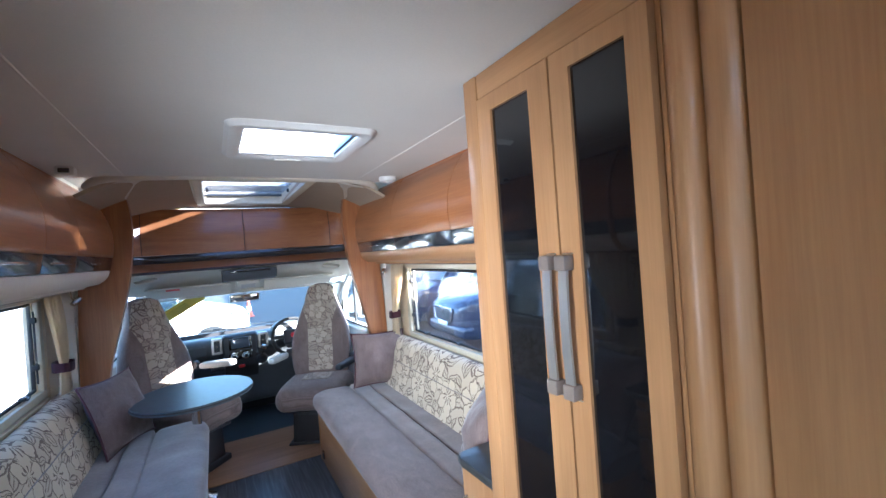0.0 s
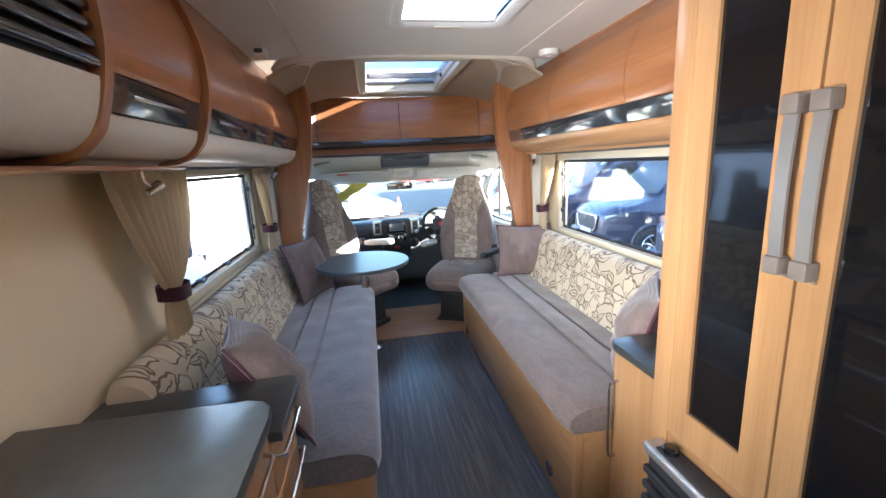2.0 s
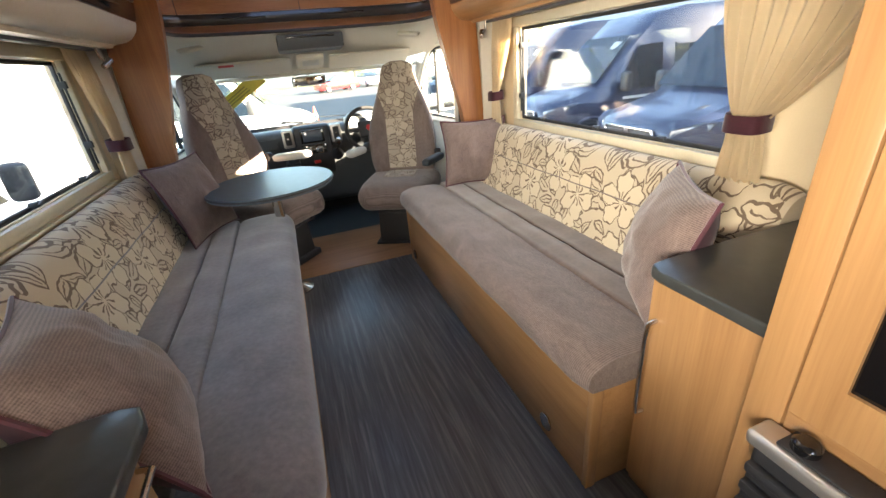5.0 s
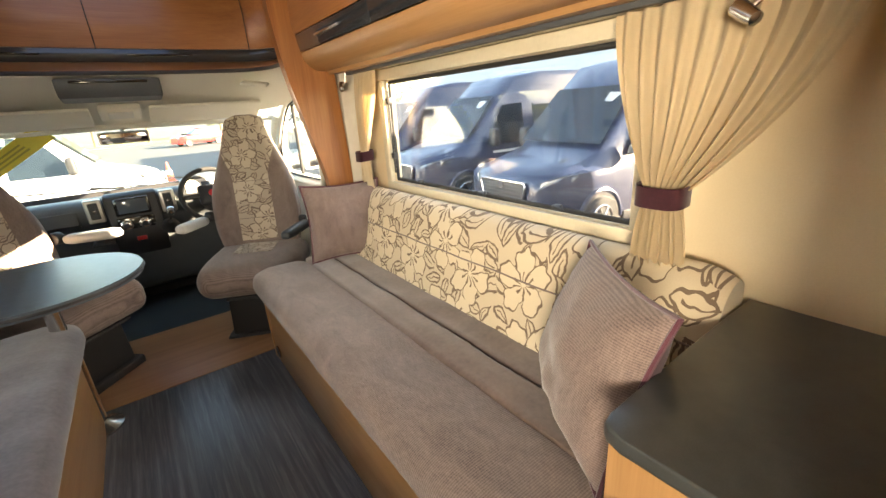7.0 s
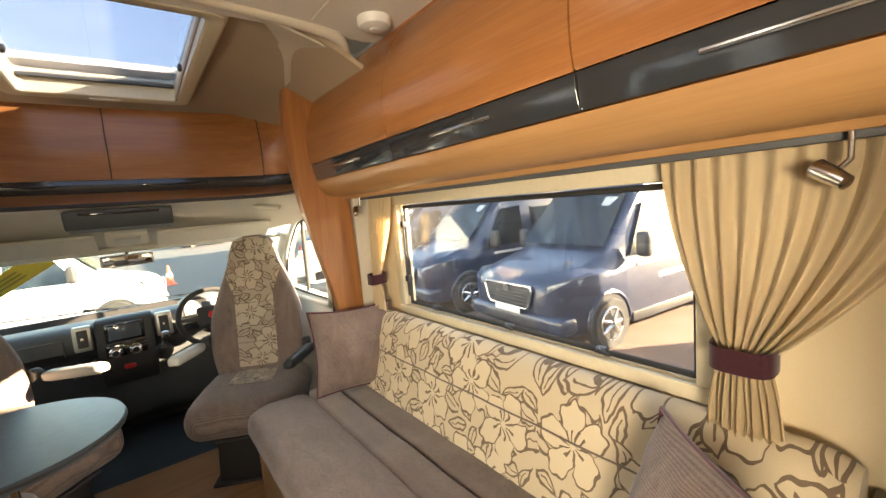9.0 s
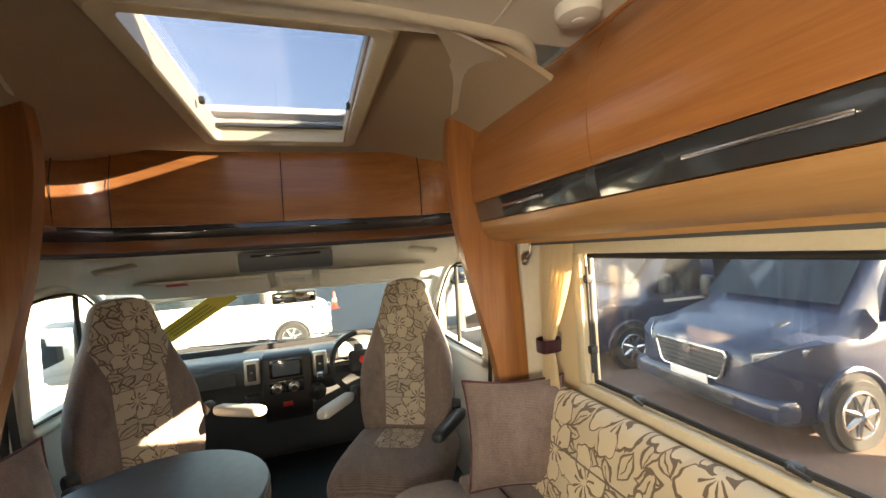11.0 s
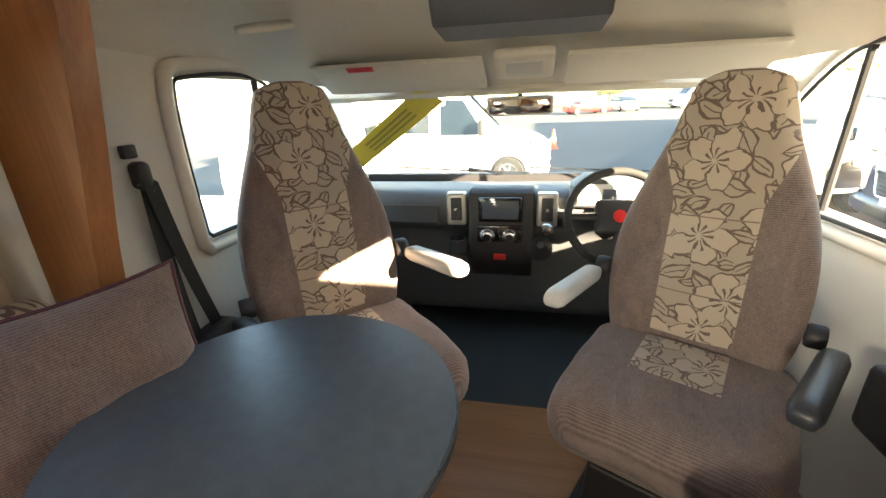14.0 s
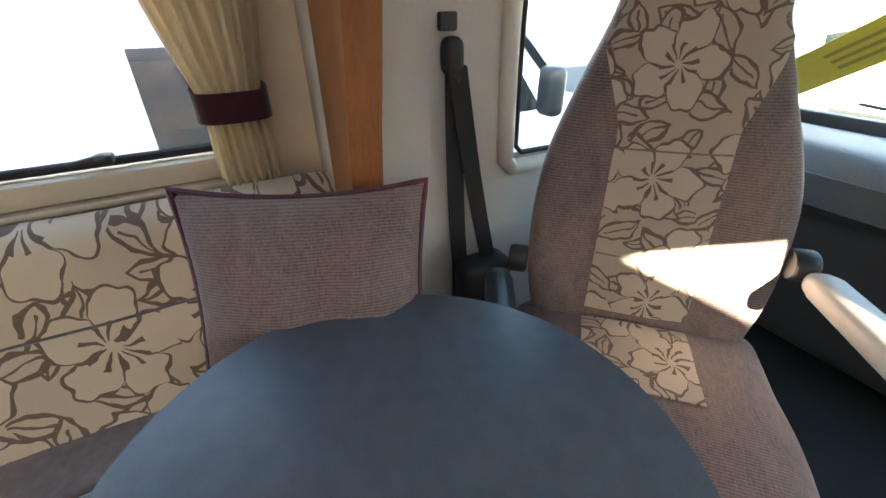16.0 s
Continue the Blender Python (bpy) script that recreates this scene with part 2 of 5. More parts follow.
M_DASH = mottled("dark grey dash plastic", (0.05, 0.055, 0.06), (0.08, 0.085, 0.09), 220, 0.55, 0.2)
M_GLOSSBLK = mat("gloss black glass", (0.006, 0.006, 0.007), 0.04, spec=0.6, coat=0.5)
M_BAND = mat("gloss anthracite band", (0.03, 0.032, 0.036), 0.08, spec=0.6, coat=0.6)
M_CHROME = mat("brushed steel", (0.62, 0.61, 0.6), 0.22, 1.0)
M_RUBBER = mottled("black rubber", (0.015, 0.015, 0.015), (0.028, 0.028, 0.028), 150, 0.75, 0.2)
M_WORKTOP = mottled("dark slate laminate", (0.033, 0.036, 0.036), (0.055, 0.058, 0.057), 420, 0.3, 0.15, spec=0.5, big=30)
M_TABLE = mottled("dark slate table laminate", (0.055, 0.072, 0.088), (0.082, 0.105, 0.125), 420, 0.34, 0.12, big=30)
M_SEAT_R = ribbed("grey-brown corded upholstery", (0.085, 0.062, 0.054), (0.30, 0.232, 0.20), "y", 0.006)
M_SUEDE = mottled("brown suede seat fabric", (0.085, 0.055, 0.043), (0.155, 0.105, 0.083), 60, 0.9, 0.2, sheen=0.6, spec=0.2, big=7)
M_SUEDEGREY = mottled("grey suede seat fabric", (0.095, 0.085, 0.092), (0.20, 0.18, 0.185), 60, 0.9, 0.2, sheen=0.7, spec=0.2, big=6)
M_PILLOW = ribbed("woven mauve-brown pillow cloth", (0.085, 0.060, 0.054), (0.30, 0.225, 0.20), "z", 0.0055)
M_PLUM = mottled("plum velvet", (0.05, 0.008, 0.018), (0.09, 0.015, 0.03), 120, 0.8, 0.1, sheen=0.5)
M_PLUMBACK = mottled("dark plum cushion backing", (0.022, 0.005, 0.011), (0.04, 0.009, 0.02), 120, 0.85, 0.1, sheen=0.1)
M_CURTAIN = mottled("cream curtain cloth", (0.70, 0.57, 0.37), (0.78, 0.65, 0.45), 500, 0.9, 0.12, sheen=0.2)
M_FLORAL_SOFA = floral("floral sofa fabric", (0.62, 0.53, 0.38), (0.17, 0.122, 0.085), (0.54, 0.455, 0.325), "yz", 8.0)
M_FLORAL_SEAT = floral("floral seat fabric", (0.50, 0.43, 0.34), (0.16, 0.118, 0.095), (0.40, 0.34, 0.27), "xz", 10)
M_FLORAL_PAD = floral("floral seat pad fabric", (0.50, 0.43, 0.34), (0.16, 0.118, 0.095), (0.40, 0.34, 0.27), "xy", 10)
M_SEAT_C = ribbed("corded cab seat fabric", (0.095, 0.072, 0.064), (0.31, 0.242, 0.215), "z", 0.006)
M_SEAT_CB = ribbed("corded cab cushion fabric", (0.085, 0.064, 0.057), (0.29, 0.225, 0.20), "y", 0.006)
M_WINFRAME = mottled("cream window frame", (0.55, 0.49, 0.36), (0.62, 0.56, 0.42), 60, 0.4, 0.03)
M_ACRYL = glass("acrylic window", (0.86, 0.87, 0.88), 0.06, 0.0, 0.009)
M_CLEAR = glass("clear windscreen", (0.90, 0.94, 0.93))
M_ROOFGL = glass("rooflight acrylic", (0.46, 0.48, 0.54), 0.04, 0.0, 0.02)
M_ROOFCLR = glass("milky rooflight acrylic", (0.92, 0.93, 0.94), 0.04, 0.0, 0.8)
M_WHITEPL = mottled("white plastic", (0.72, 0.71, 0.68), (0.78, 0.77, 0.74), 60, 0.4, 0.03)
M_RED = mat("red hazard button", (0.6, 0.02, 0.02), 0.3)
M_ALU = mat("silver heater trim", (0.55, 0.53, 0.5), 0.35, 0.8)
M_MAT = mottled("dark blue-grey rubber mat", (0.035, 0.05, 0.062), (0.06, 0.08, 0.095), 160, 0.45, 0.3)
M_GREYBR = mottled("grey-brown satin plastic", (0.16, 0.13, 0.11), (0.20, 0.165, 0.14), 90, 0.4, 0.05)
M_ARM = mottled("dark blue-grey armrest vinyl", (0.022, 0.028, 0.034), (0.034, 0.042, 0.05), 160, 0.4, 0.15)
M_SCREEN = mat("dark glossy screen", (0.08, 0.10, 0.13), 0.08, coat=0.4)

# floor vinyl: dark blue-grey streaked planks
M_LINO = mat("streaked slate vinyl", (0.08, 0.085, 0.1), 0.36)
_v = coords(M_LINO, (38, 1.6, 1))
_n = node(M_LINO, "ShaderNodeTexNoise", Scale=1.5, Detail=6, Roughness=0.65, Distortion=0.4)
link(M_LINO, _v, _n.inputs["Vector"])
_n2 = node(M_LINO, "ShaderNodeTexNoise", Scale=2.2, Detail=2)
link(M_LINO, coords(M_LINO), _n2.inputs["Vector"])
link(M_LINO, ramp(M_LINO, _n.outputs["Fac"], [(0.3, (0.05, 0.054, 0.062)), (0.5, (0.092, 0.096, 0.108)), (0.7, (0.18, 0.182, 0.195))]), bsdf(M_LINO).inputs["Base Color"])
link(M_LINO, ramp(M_LINO, _n2.outputs["Fac"], [(0.3, (0.27, 0.27, 0.27)), (0.7, (0.33, 0.33, 0.33))]), bsdf(M_LINO).inputs["Roughness"])
bump(M_LINO, _n.outputs["Fac"], 0.12, 0.001)


# ---- building helpers ----
OFF = {}


def thing(name, base, label, category, group="", kind="", local=False):
    ob = new(name)
    ob.location = base
    ob.empty_display_size = 0.05
    OFF[ob] = Vector((0, 0, 0)) if local else Vector(base)
    return tagged(ob, label, category, group, kind)


def to_mesh(name, bm, material, smooth=True):
    bmesh.ops.recalc_face_normals(bm, faces=bm.faces)
    me = bpy.data.meshes.new(name)
    bm.to_mesh(me)
    bm.free()
    me.materials.append(material)
    if smooth:
        me.polygons.foreach_set("use_smooth", [True] * len(me.polygons))
        me.set_sharp_from_angle(angle=radians(38))
    return me


def part(name, bm, material, parent, label=""):
    """One mesh object under a thing or a part."""
    off = OFF[parent]
    bmesh.ops.translate(bm, verts=bm.verts, vec=-off)
    ob = new(name, to_mesh(name, bm, material))
    ob.parent = parent
    OFF[ob] = off
    return tagged(ob, label)


def solid(name, bm, material, label, category, kind="", group=""):
    """A thing of one mesh."""
    ob = new(name, to_mesh(name, bm, material))
    OFF[ob] = Vector((0, 0, 0))
    return tagged(ob, label, category, group, kind)


def box(x0, x1, y0, y1, z0, z1, bevel=0.0, seg=2, bm=None):
    b = bmesh.new()
    bmesh.ops.create_cube(b, size=1)
    for v in b.verts:
        v.co = ((x0 + x1) / 2 + v.co.x * (x1 - x0), (y0 + y1) / 2 + v.co.y * (y1 - y0), (z0 + z1) / 2 + v.co.z * (z1 - z0))
    if bevel:
        bmesh.ops.bevel(b, geom=b.edges[:], offset=bevel, segments=seg, profile=0.5, affect="EDGES")
    return join(bm, b) if bm else b


def join(bm, other):
    me = bpy.data.meshes.new("tmp")
    other.to_mesh(me)
    other.free()
    bm.from_mesh(me)
    bpy.data.meshes.remove(me)
    return bm


def prism(pts, axis, a, b, bevel=0.0, seg=2):
    """A closed outline in the plane across axis, drawn out from a to b."""
    bm = bmesh.new()

    def at(p, w):
        return {"x": (w, p[0], p[1]), "y": (p[0], w, p[1]), "z": (p[0], p[1], w)}[axis]
    lo = [bm.verts.new(at(p, a)) for p in pts]
    hi = [bm.verts.new(at(p, b)) for p in pts]
    n = len(pts)
    caps = [bm.faces.new(lo), bm.faces.new(hi[::-1])]
    for i in range(n):
        bm.faces.new((lo[i], lo[(i + 1) % n], hi[(i + 1) % n], hi[i]))
    if bevel:
        bmesh.ops.bevel(bm, geom=list({e for f in caps for e in f.edges}), offset=bevel, segments=seg, profile=0.5, affect="EDGES")
    return bm


def smooth_line(pts, n=6):
    """A rounded line through a few points."""
    out = []
    p = [pts[0], *pts, pts[-1]]
    for i in range(1, len(p) - 2):
        a, b, c, d = (Vector(q) for q in p[i - 1:i + 3])
        for k in range(n):
            t = k / n
            out.append(0.5 * (2 * b + (c - a) * t + (2 * a - 5 * b + 4 * c - d) * t * t + (3 * b - a - 3 * c + d) * t ** 3))
    out.append(Vector(pts[-1]))
    return out


def tube(pts, r, seg=10, bm=None, closed=False):
    bm = bm or bmesh.new()
    pts = [Vector(p) for p in pts]
    rings = []
    n = len(pts)
    for i, p in enumerate(pts):
        a = pts[i - 1] if (i or closed) else p
        b = pts[(i + 1) % n] if (i < n - 1 or closed) else p
        d = (b - a).normalized()
        u = d.orthogonal() if not rings else (u0 - d * u0.dot(d))
        u = u.normalized()
        u0 = u
        w = d.cross(u)
        rr = r[i] if isinstance(r, (list, tuple)) else r
        rings.append([bm.verts.new(p + (u * math.cos(k * math.tau / seg) + w * math.sin(k * math.tau / seg)) * rr) for k in range(seg)])
    for i in range(n if closed else n - 1):
        A, B = rings[i], rings[(i + 1) % n]
        for k in range(seg):
            bm.faces.new((A[k], A[(k + 1) % seg], B[(k + 1) % seg], B[k]))
    if not closed:
        bm.faces.new(rings[0][::-1])
        bm.faces.new(rings[-1])
    return bm


def lathe(profile, c=(0, 0, 0), axis="z", seg=32):
    """Turn (radius, height) pairs round an axis through c."""
    bm = bmesh.new()
    rings = []
    for r, h in profile:
        ring = []
        for k in range(seg):
            a = k * math.tau / seg
            q = (r * math.cos(a), r * math.sin(a), h)
            q = {"z": q, "x": (q[2], q[0], q[1]), "y": (q[0], q[2], q[1])}[axis]
            ring.append(bm.verts.new(Vector(q) + Vector(c)))
        rings.append(ring)
    for A, B in zip(rings, rings[1:]):
        for k in range(seg):
            bm.faces.new((A[k], A[(k + 1) % seg], B[(k + 1) % seg], B[k]))
    bm.faces.new(rings[0][::-1])
    bm.faces.new(rings[-1])
    return bm


def sheet(fn, nu, nv, thick=0.0):
    """A curved sheet fn(u, v) for u, v from 0 to 1, given thickness along its normals."""
    bm = bmesh.new()
    g = [[bm.verts.new(fn(i / nu, j / nv)) for j in range(nv + 1)] for i in range(nu + 1)]
    for i in range(nu):
        for j in range(nv):
            bm.faces.new((g[i][j], g[i + 1][j], g[i + 1][j + 1], g[i][j + 1]))
    if thick:
        bm.normal_update()
        bmesh.ops.solidify(bm, geom=bm.faces[:], thickness=thick)
    return bm


def pad(sx, sy, sz, puff=0.3, n=14, corner=0.25, wob=0.004, seed=0):
    """A soft cushion, centred, with rounded edges, a puffed middle and slightly uneven cloth."""
    bm = bmesh.new()
    bmesh.ops.create_cube(bm, size=2)
    bmesh.ops.subdivide_edges(bm, edges=bm.edges[:], cuts=n, use_grid_fill=True)
    h = Vector((sx / 2, sy / 2, sz / 2))
    r = min(h) * 2 * corner
    for v in bm.verts:
        p = Vector((v.co.x * h.x, v.co.y * h.y, v.co.z * h.z))
        q = Vector([max(-h[i] + r, min(h[i] - r, p[i])) for i in range(3)])
        d = p - q
        if d.length > 1e-6:
            p = q + d.normalized() * r
        k = min(range(3), key=lambda i: h[i])
        o = [i for i in range(3) if i != k]
        f = (1 - (p[o[0]] / h[o[0]]) ** 2) * (1 - (p[o[1]] / h[o[1]]) ** 2)
        p[k] *= 1 + puff * max(f, 0)
        p += noise.noise_vector(p * 9 + Vector((seed * 7.3, 0, 0))) * wob
        v.co = p
    return bm


def moved(bm, m):
    bmesh.ops.transform(bm, matrix=m, verts=bm.verts)
    return bm


def holed_wall(plane, at, thick, u0, u1, v0, v1, holes):
    """A wall across x, y or z at 'at', cut through by rectangular holes (u0, u1, v0, v1)."""
    us = sorted({u0, u1, *[h[0] for h in holes], *[h[1] for h in holes]})
    vs = sorted({v0, v1, *[h[2] for h in holes], *[h[3] for h in holes]})
    bm = bmesh.new()
    vert = {}

    def V(u, v, w):
        k = (round(u, 4), round(v, 4), round(w, 4))
        if k not in vert:
            vert[k] = bm.verts.new({"x": (w, u, v), "y": (u, w, v), "z": (u, v, w)}[plane])
        return vert[k]

    def full(i, j):
        if not (0 <= i < len(us) - 1 and 0 <= j < len(vs) - 1):
            return False
        cu, cv = (us[i] + us[i + 1]) / 2, (vs[j] + vs[j + 1]) / 2
        return not any(h[0] < cu < h[1] and h[2] < cv < h[3] for h in holes)
    a, b = at, at + thick
    for i in range(len(us) - 1):
        for j in range(len(vs) - 1):
            if not full(i, j):
                continue
            p, q, r, s = (us[i], vs[j]), (us[i + 1], vs[j]), (us[i + 1], vs[j + 1]), (us[i], vs[j + 1])
            bm.faces.new([V(*k, a) for k in (p, q, r, s)])
            bm.faces.new([V(*k, b) for k in (s, r, q, p)])
            for (e, f), (di, dj) in (((p, q), (0, -1)), ((q, r), (1, 0)), ((r, s), (0, 1)), ((s, p), (-1, 0))):
                if not full(i + di, j + dj):
                    bm.faces.new([V(*e, a), V(*f, a), V(*f, b), V(*e, b)])
    return bm


# ---- the shell of the living area ----
WX, CZ, REAR = 1.14, 2.06, -2.70       # inner wall, ceiling height, rear bulkhead
BULK = 2.58                            # where the living area meets the cab
WIN_R = (0.885, 2.25, 0.905, 1.42)      # y0, y1, z0, z1 of the side windows
WIN_L = (1.10, 2.33, 0.93, 1.43)
DOOR_FILL = (-2.45, -1.75, 0.0, 1.85)       # unseen doorway, added for a fill lamp
KWIN_FILL = (-0.85, -0.20, 1.06, 1.44)      # unseen kitchen window, added for a fill lamp
RL3_FILL = (-0.25, 0.25, -1.70, -1.20)      # unseen rear roof hole, added for a fill lamp
RL1 = (-0.115, 0.31, 0.83, 1.255)       # living-area rooflight x0, x1, y0, y1
RL2 = (-0.275, 0.325, 2.0, 3.09)        # cab rooflight

solid("wall_right", holed_wall("x", WX, 0.04, REAR, BULK, 0, CZ + 0.04, [WIN_R]), M_WALL, "cream lined wall with a wide window", "wall", "structure")
solid("wall_left", holed_wall("x", -WX - 0.04, 0.04, REAR, BULK, 0, CZ + 0.04, [WIN_L, DOOR_FILL, KWIN_FILL]), M_WALL, "cream lined wall with a wide window", "wall", "structure")
solid("wall_rear", box(-WX, WX, REAR - 0.04, REAR, 0, CZ), M_WALL, "plain cream rear bulkhead wall", "wall", "structure")
solid("ceiling", holed_wall("z", CZ, 0.05, -WX, WX, REAR, 1.95, [RL1, RL3_FILL]), M_CEIL, "pale grey-beige lined ceiling with seams", "ceiling", "structure")
solid("floor", box(-WX, WX, REAR, 2.58, -0.06, 0.0), M_LINO, "dark streaked slate-blue vinyl floor", "floor", "structure")
solid("floor_step", box(-0.95, 0.95, 2.582, 3.32, -0.06, 0.004, 0.003), M_STEPWOOD, "wood-effect vinyl floor between the cab seats", "floor", "structure")

# ---- the cab shell ----
def cab_x(y):
    """Half width of the cab, narrowing forwards."""
    return 1.02 - max(0.0, y - 2.6) * 0.05


def bulkhead(s, name):
    """Wood pillar that swells at the top where the lockers end, beside the cab."""
    inner = smooth_line([(0.875 * s, 0.0), (0.875 * s, 0.60), (0.855 * s, 0.92), (0.785 * s, 1.22), (0.722 * s, 1.5), (0.69 * s, 1.78), (0.695 * s, 1.95), (0.715 * s, 2.06)], 5)
    outer = smooth_line([(0.96 * s, 2.06), (0.95 * s, 1.85), (0.975 * s, 1.5), (0.99 * s, 1.2), (1.0 * s, 0.9), (1.0 * s, 0.5), (1.0 * s, 0.0)], 5)
    return solid(name, prism([*inner, *outer], "y", 2.505, 2.565, 0.008, 3), M_CHERRY_Z, "curved cherry wood pillar beside the cab opening", "pillar", "structure")


bulkhead(1, "pillar_right")
bulkhead(-1, "pillar_left")
for s, side in ((1, "right"), (-1, "left")):
    a, b = sorted((1.003 * s, 1.139 * s))
    solid("wall_panel_" + side, box(a, b, 2.51, 2.56, 0, 2.05, 0.004), M_RIM, "cream padded panel behind the curtain", "wall panel", "structure")
    a, b = sorted((1.02 * s, 1.17 * s))
    # cab side: post with the belt, door with its window
    lo = holed_wall("x", 1.0 * s, 0.05 * s, 2.567, 4.3, -0.25, 1.60, [(2.98, 3.80, 0.86, 1.36)])
    solid("wall_cab_" + side, lo, M_CABW, "white moulded cab door and door post", "wall", "structure")
    d = thing("door_window_" + side, (1.0 * s, 3.4, 0.86), "cab door window with black rubber seal", "window", kind="structure")
    fr = bmesh.new()
    ring = smooth_line([(0.995 * s, 2.98, 0.88), (0.995 * s, 2.98, 1.28), (0.995 * s, 3.06, 1.36), (0.995 * s, 3.45, 1.345), (0.995 * s, 3.80, 1.05), (0.995 * s, 3.80, 0.86), (0.995 * s, 3.0, 0.86)], 6)
    part("seal", tube(ring, 0.007, 8, fr, True), M_RUBBER, d, "black rubber seal")
    wide_ring = smooth_line([(0.99 * s, 2.945, 0.85), (0.99 * s, 2.945, 1.30), (0.99 * s, 3.045, 1.395), (0.99 * s, 3.47, 1.38), (0.99 * s, 3.845, 1.06), (0.99 * s, 3.845, 0.83), (0.99 * s, 2.97, 0.825)], 6)
    part("surround", tube(wide_ring, 0.022, 10, None, True), M_CABW, d, "cream moulded surround")
    part("pane", box(1.0 * s + 0.02 * s - 0.003, 1.0 * s + 0.02 * s + 0.003, 2.98, 3.80, 0.86, 1.36), M_CLEAR, d).visible_shadow = False
    part("divider_bar", tube([(1.01 * s, 3.42, 0.86), (1.01 * s, 3.40, 1.36)], 0.013, 8), M_RUBBER, d)

# roof over the cab: domed lining around the rooflight
def dome(u, v):
    x = -0.92 + 1.84 * u
    y = 1.95 + 1.32 * v
    side = max(0.0, abs(x) - 0.42) / 0.5
    z = 2.10 - 0.05 * v ** 2 - 0.20 * side ** 1.7 * (1 - 0.3 * v)
    return (x, y, z)


dm = sheet(dome, 46, 30)
cut = [f for f in dm.faces if RL2[0] < f.calc_center_median().x < RL2[1] and RL2[2] < f.calc_center_median().y < RL2[3]]
bmesh.ops.delete(dm, geom=cut, context="FACES")
bmesh.ops.solidify(dm, geom=dm.faces[:], thickness=-0.02)
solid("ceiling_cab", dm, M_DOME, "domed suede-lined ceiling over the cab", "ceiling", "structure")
solid("roof_skin", holed_wall("z", 2.24, 0.03, -WX - 0.04, WX + 0.04, 1.90, 3.4, [(RL2[0] - 0.06, RL2[1] + 0.06, RL2[2] - 0.1, RL2[3] + 0.1)]), M_WHITEPL, "white moulded roof over the cab", "roof", "structure")
for s, side in ((1, "right"), (-1, "left")):
    a, b = sorted((1.12 * s, 1.17 * s))
    solid("roof_side_" + side, box(a, b, 2.5, 3.4, 1.55, 2.24), M_WHITEPL, "white moulded roof side above the cab", "roof", "structure")
solid("roof_step", box(-1.18, 1.18, 1.84, 1.90, 2.105, 2.27), M_WHITEPL, "white moulded step in the roof", "roof", "structure")
for s, side in ((1, "right"), (-1, "left")):
    a, b = sorted((1.12 * s, 1.18 * s))
    solid("roof_edge_" + side, box(a, b, 1.902, 2.498, 2.102, 2.238), M_WHITEPL, "white moulded roof edge", "roof", "structure")
solid("roof_front", box(-1.12, 1.12, 3.36, 3.4, 1.5, 2.24), M_WHITEPL, "white moulded roof front above the windscreen", "roof", "structure")
# cream rim where the living-area ceiling opens into the dome
rim = smooth_line([(-0.80, 2.0, 2.02), (-0.74, 1.93, 2.045), (-0.6, 1.90, 2.06), (-0.3, 1.87, 2.066), (0, 1.86, 2.066), (0.3, 1.87, 2.066), (0.6, 1.90, 2.06), (0.74, 1.93, 2.045), (0.80, 2.0, 2.02)], 6)
solid("trim_arch", tube(rim, 0.022, 10), M_RIM, "cream moulded rim of the ceiling opening", "trim", "structure")
for s, side in ((1, "right"), (-1, "left")):
    def web(u, v, s=s):
        a = Vector((0.42 * s, 1.87, 2.062)).lerp(Vector((0.80 * s, 2.0, 2.02)), u)
        b = Vector((0.58 * s, 2.05, 2.075)).lerp(Vector((0.70 * s, 2.46, 2.02)), u)
        q = a.lerp(b, v)
        q.z += 0.03 * math.sin(v * math.pi) * u
        return q
    solid("trim_arch_corner_" + side, sheet(web, 8, 8, 0.008), M_RIM, "cream moulded corner of the ceiling opening", "trim", "structure")

# cab headliner: white moulding under the lockers, sloping to the windscreen
STRIP = smooth_line([(-0.735, 2.57, 1.528), (-0.732, 2.68, 1.528), (-0.70, 2.80, 1.528), (-0.58, 2.895, 1.528), (-0.30, 2.945, 1.528), (0, 2.955, 1.528),
                     (0.30, 2.945, 1.528), (0.58, 2.895, 1.528), (0.70, 2.80, 1.528), (0.732, 2.68, 1.528), (0.735, 2.57, 1.528)], 5)
EAVES = smooth_line([(-1.0, 2.57, 1.42), (-1.0, 2.75, 1.42), (-1.0, 3.05, 1.40), (-0.985, 3.40, 1.36), (-0.50, 3.69, 1.30), (0, 3.70, 1.30),
                     (0.50, 3.69, 1.30), (0.985, 3.40, 1.36), (1.0, 3.05, 1.40), (1.0, 2.75, 1.42), (1.0, 2.57, 1.42)], 5)


def headliner(u, v):
    i = round(u * (len(STRIP) - 1))
    q = STRIP[i].lerp(EAVES[i], v)
    q.z += 0.045 * math.sin(v * math.pi) + 0.004 * noise.noise(q * 3) - 0.006 * (1 - v)
    return q


solid("ceiling_headliner", sheet(headliner, len(STRIP) - 1, 24, -0.02), M_CABW, "white moulded cab headliner", "ceiling", "structure")
for s in (1, -1):
    solid("trim_grab_recess", moved(pad(0.16, 0.05, 0.02, 0.1, 6, 0.4, 0.0), pose(0.70 * s, 3.05, 1.475, 20, 8 * s, -40 * s)), M_CABW, "white grab recess in the cab headliner", "trim", "structure")
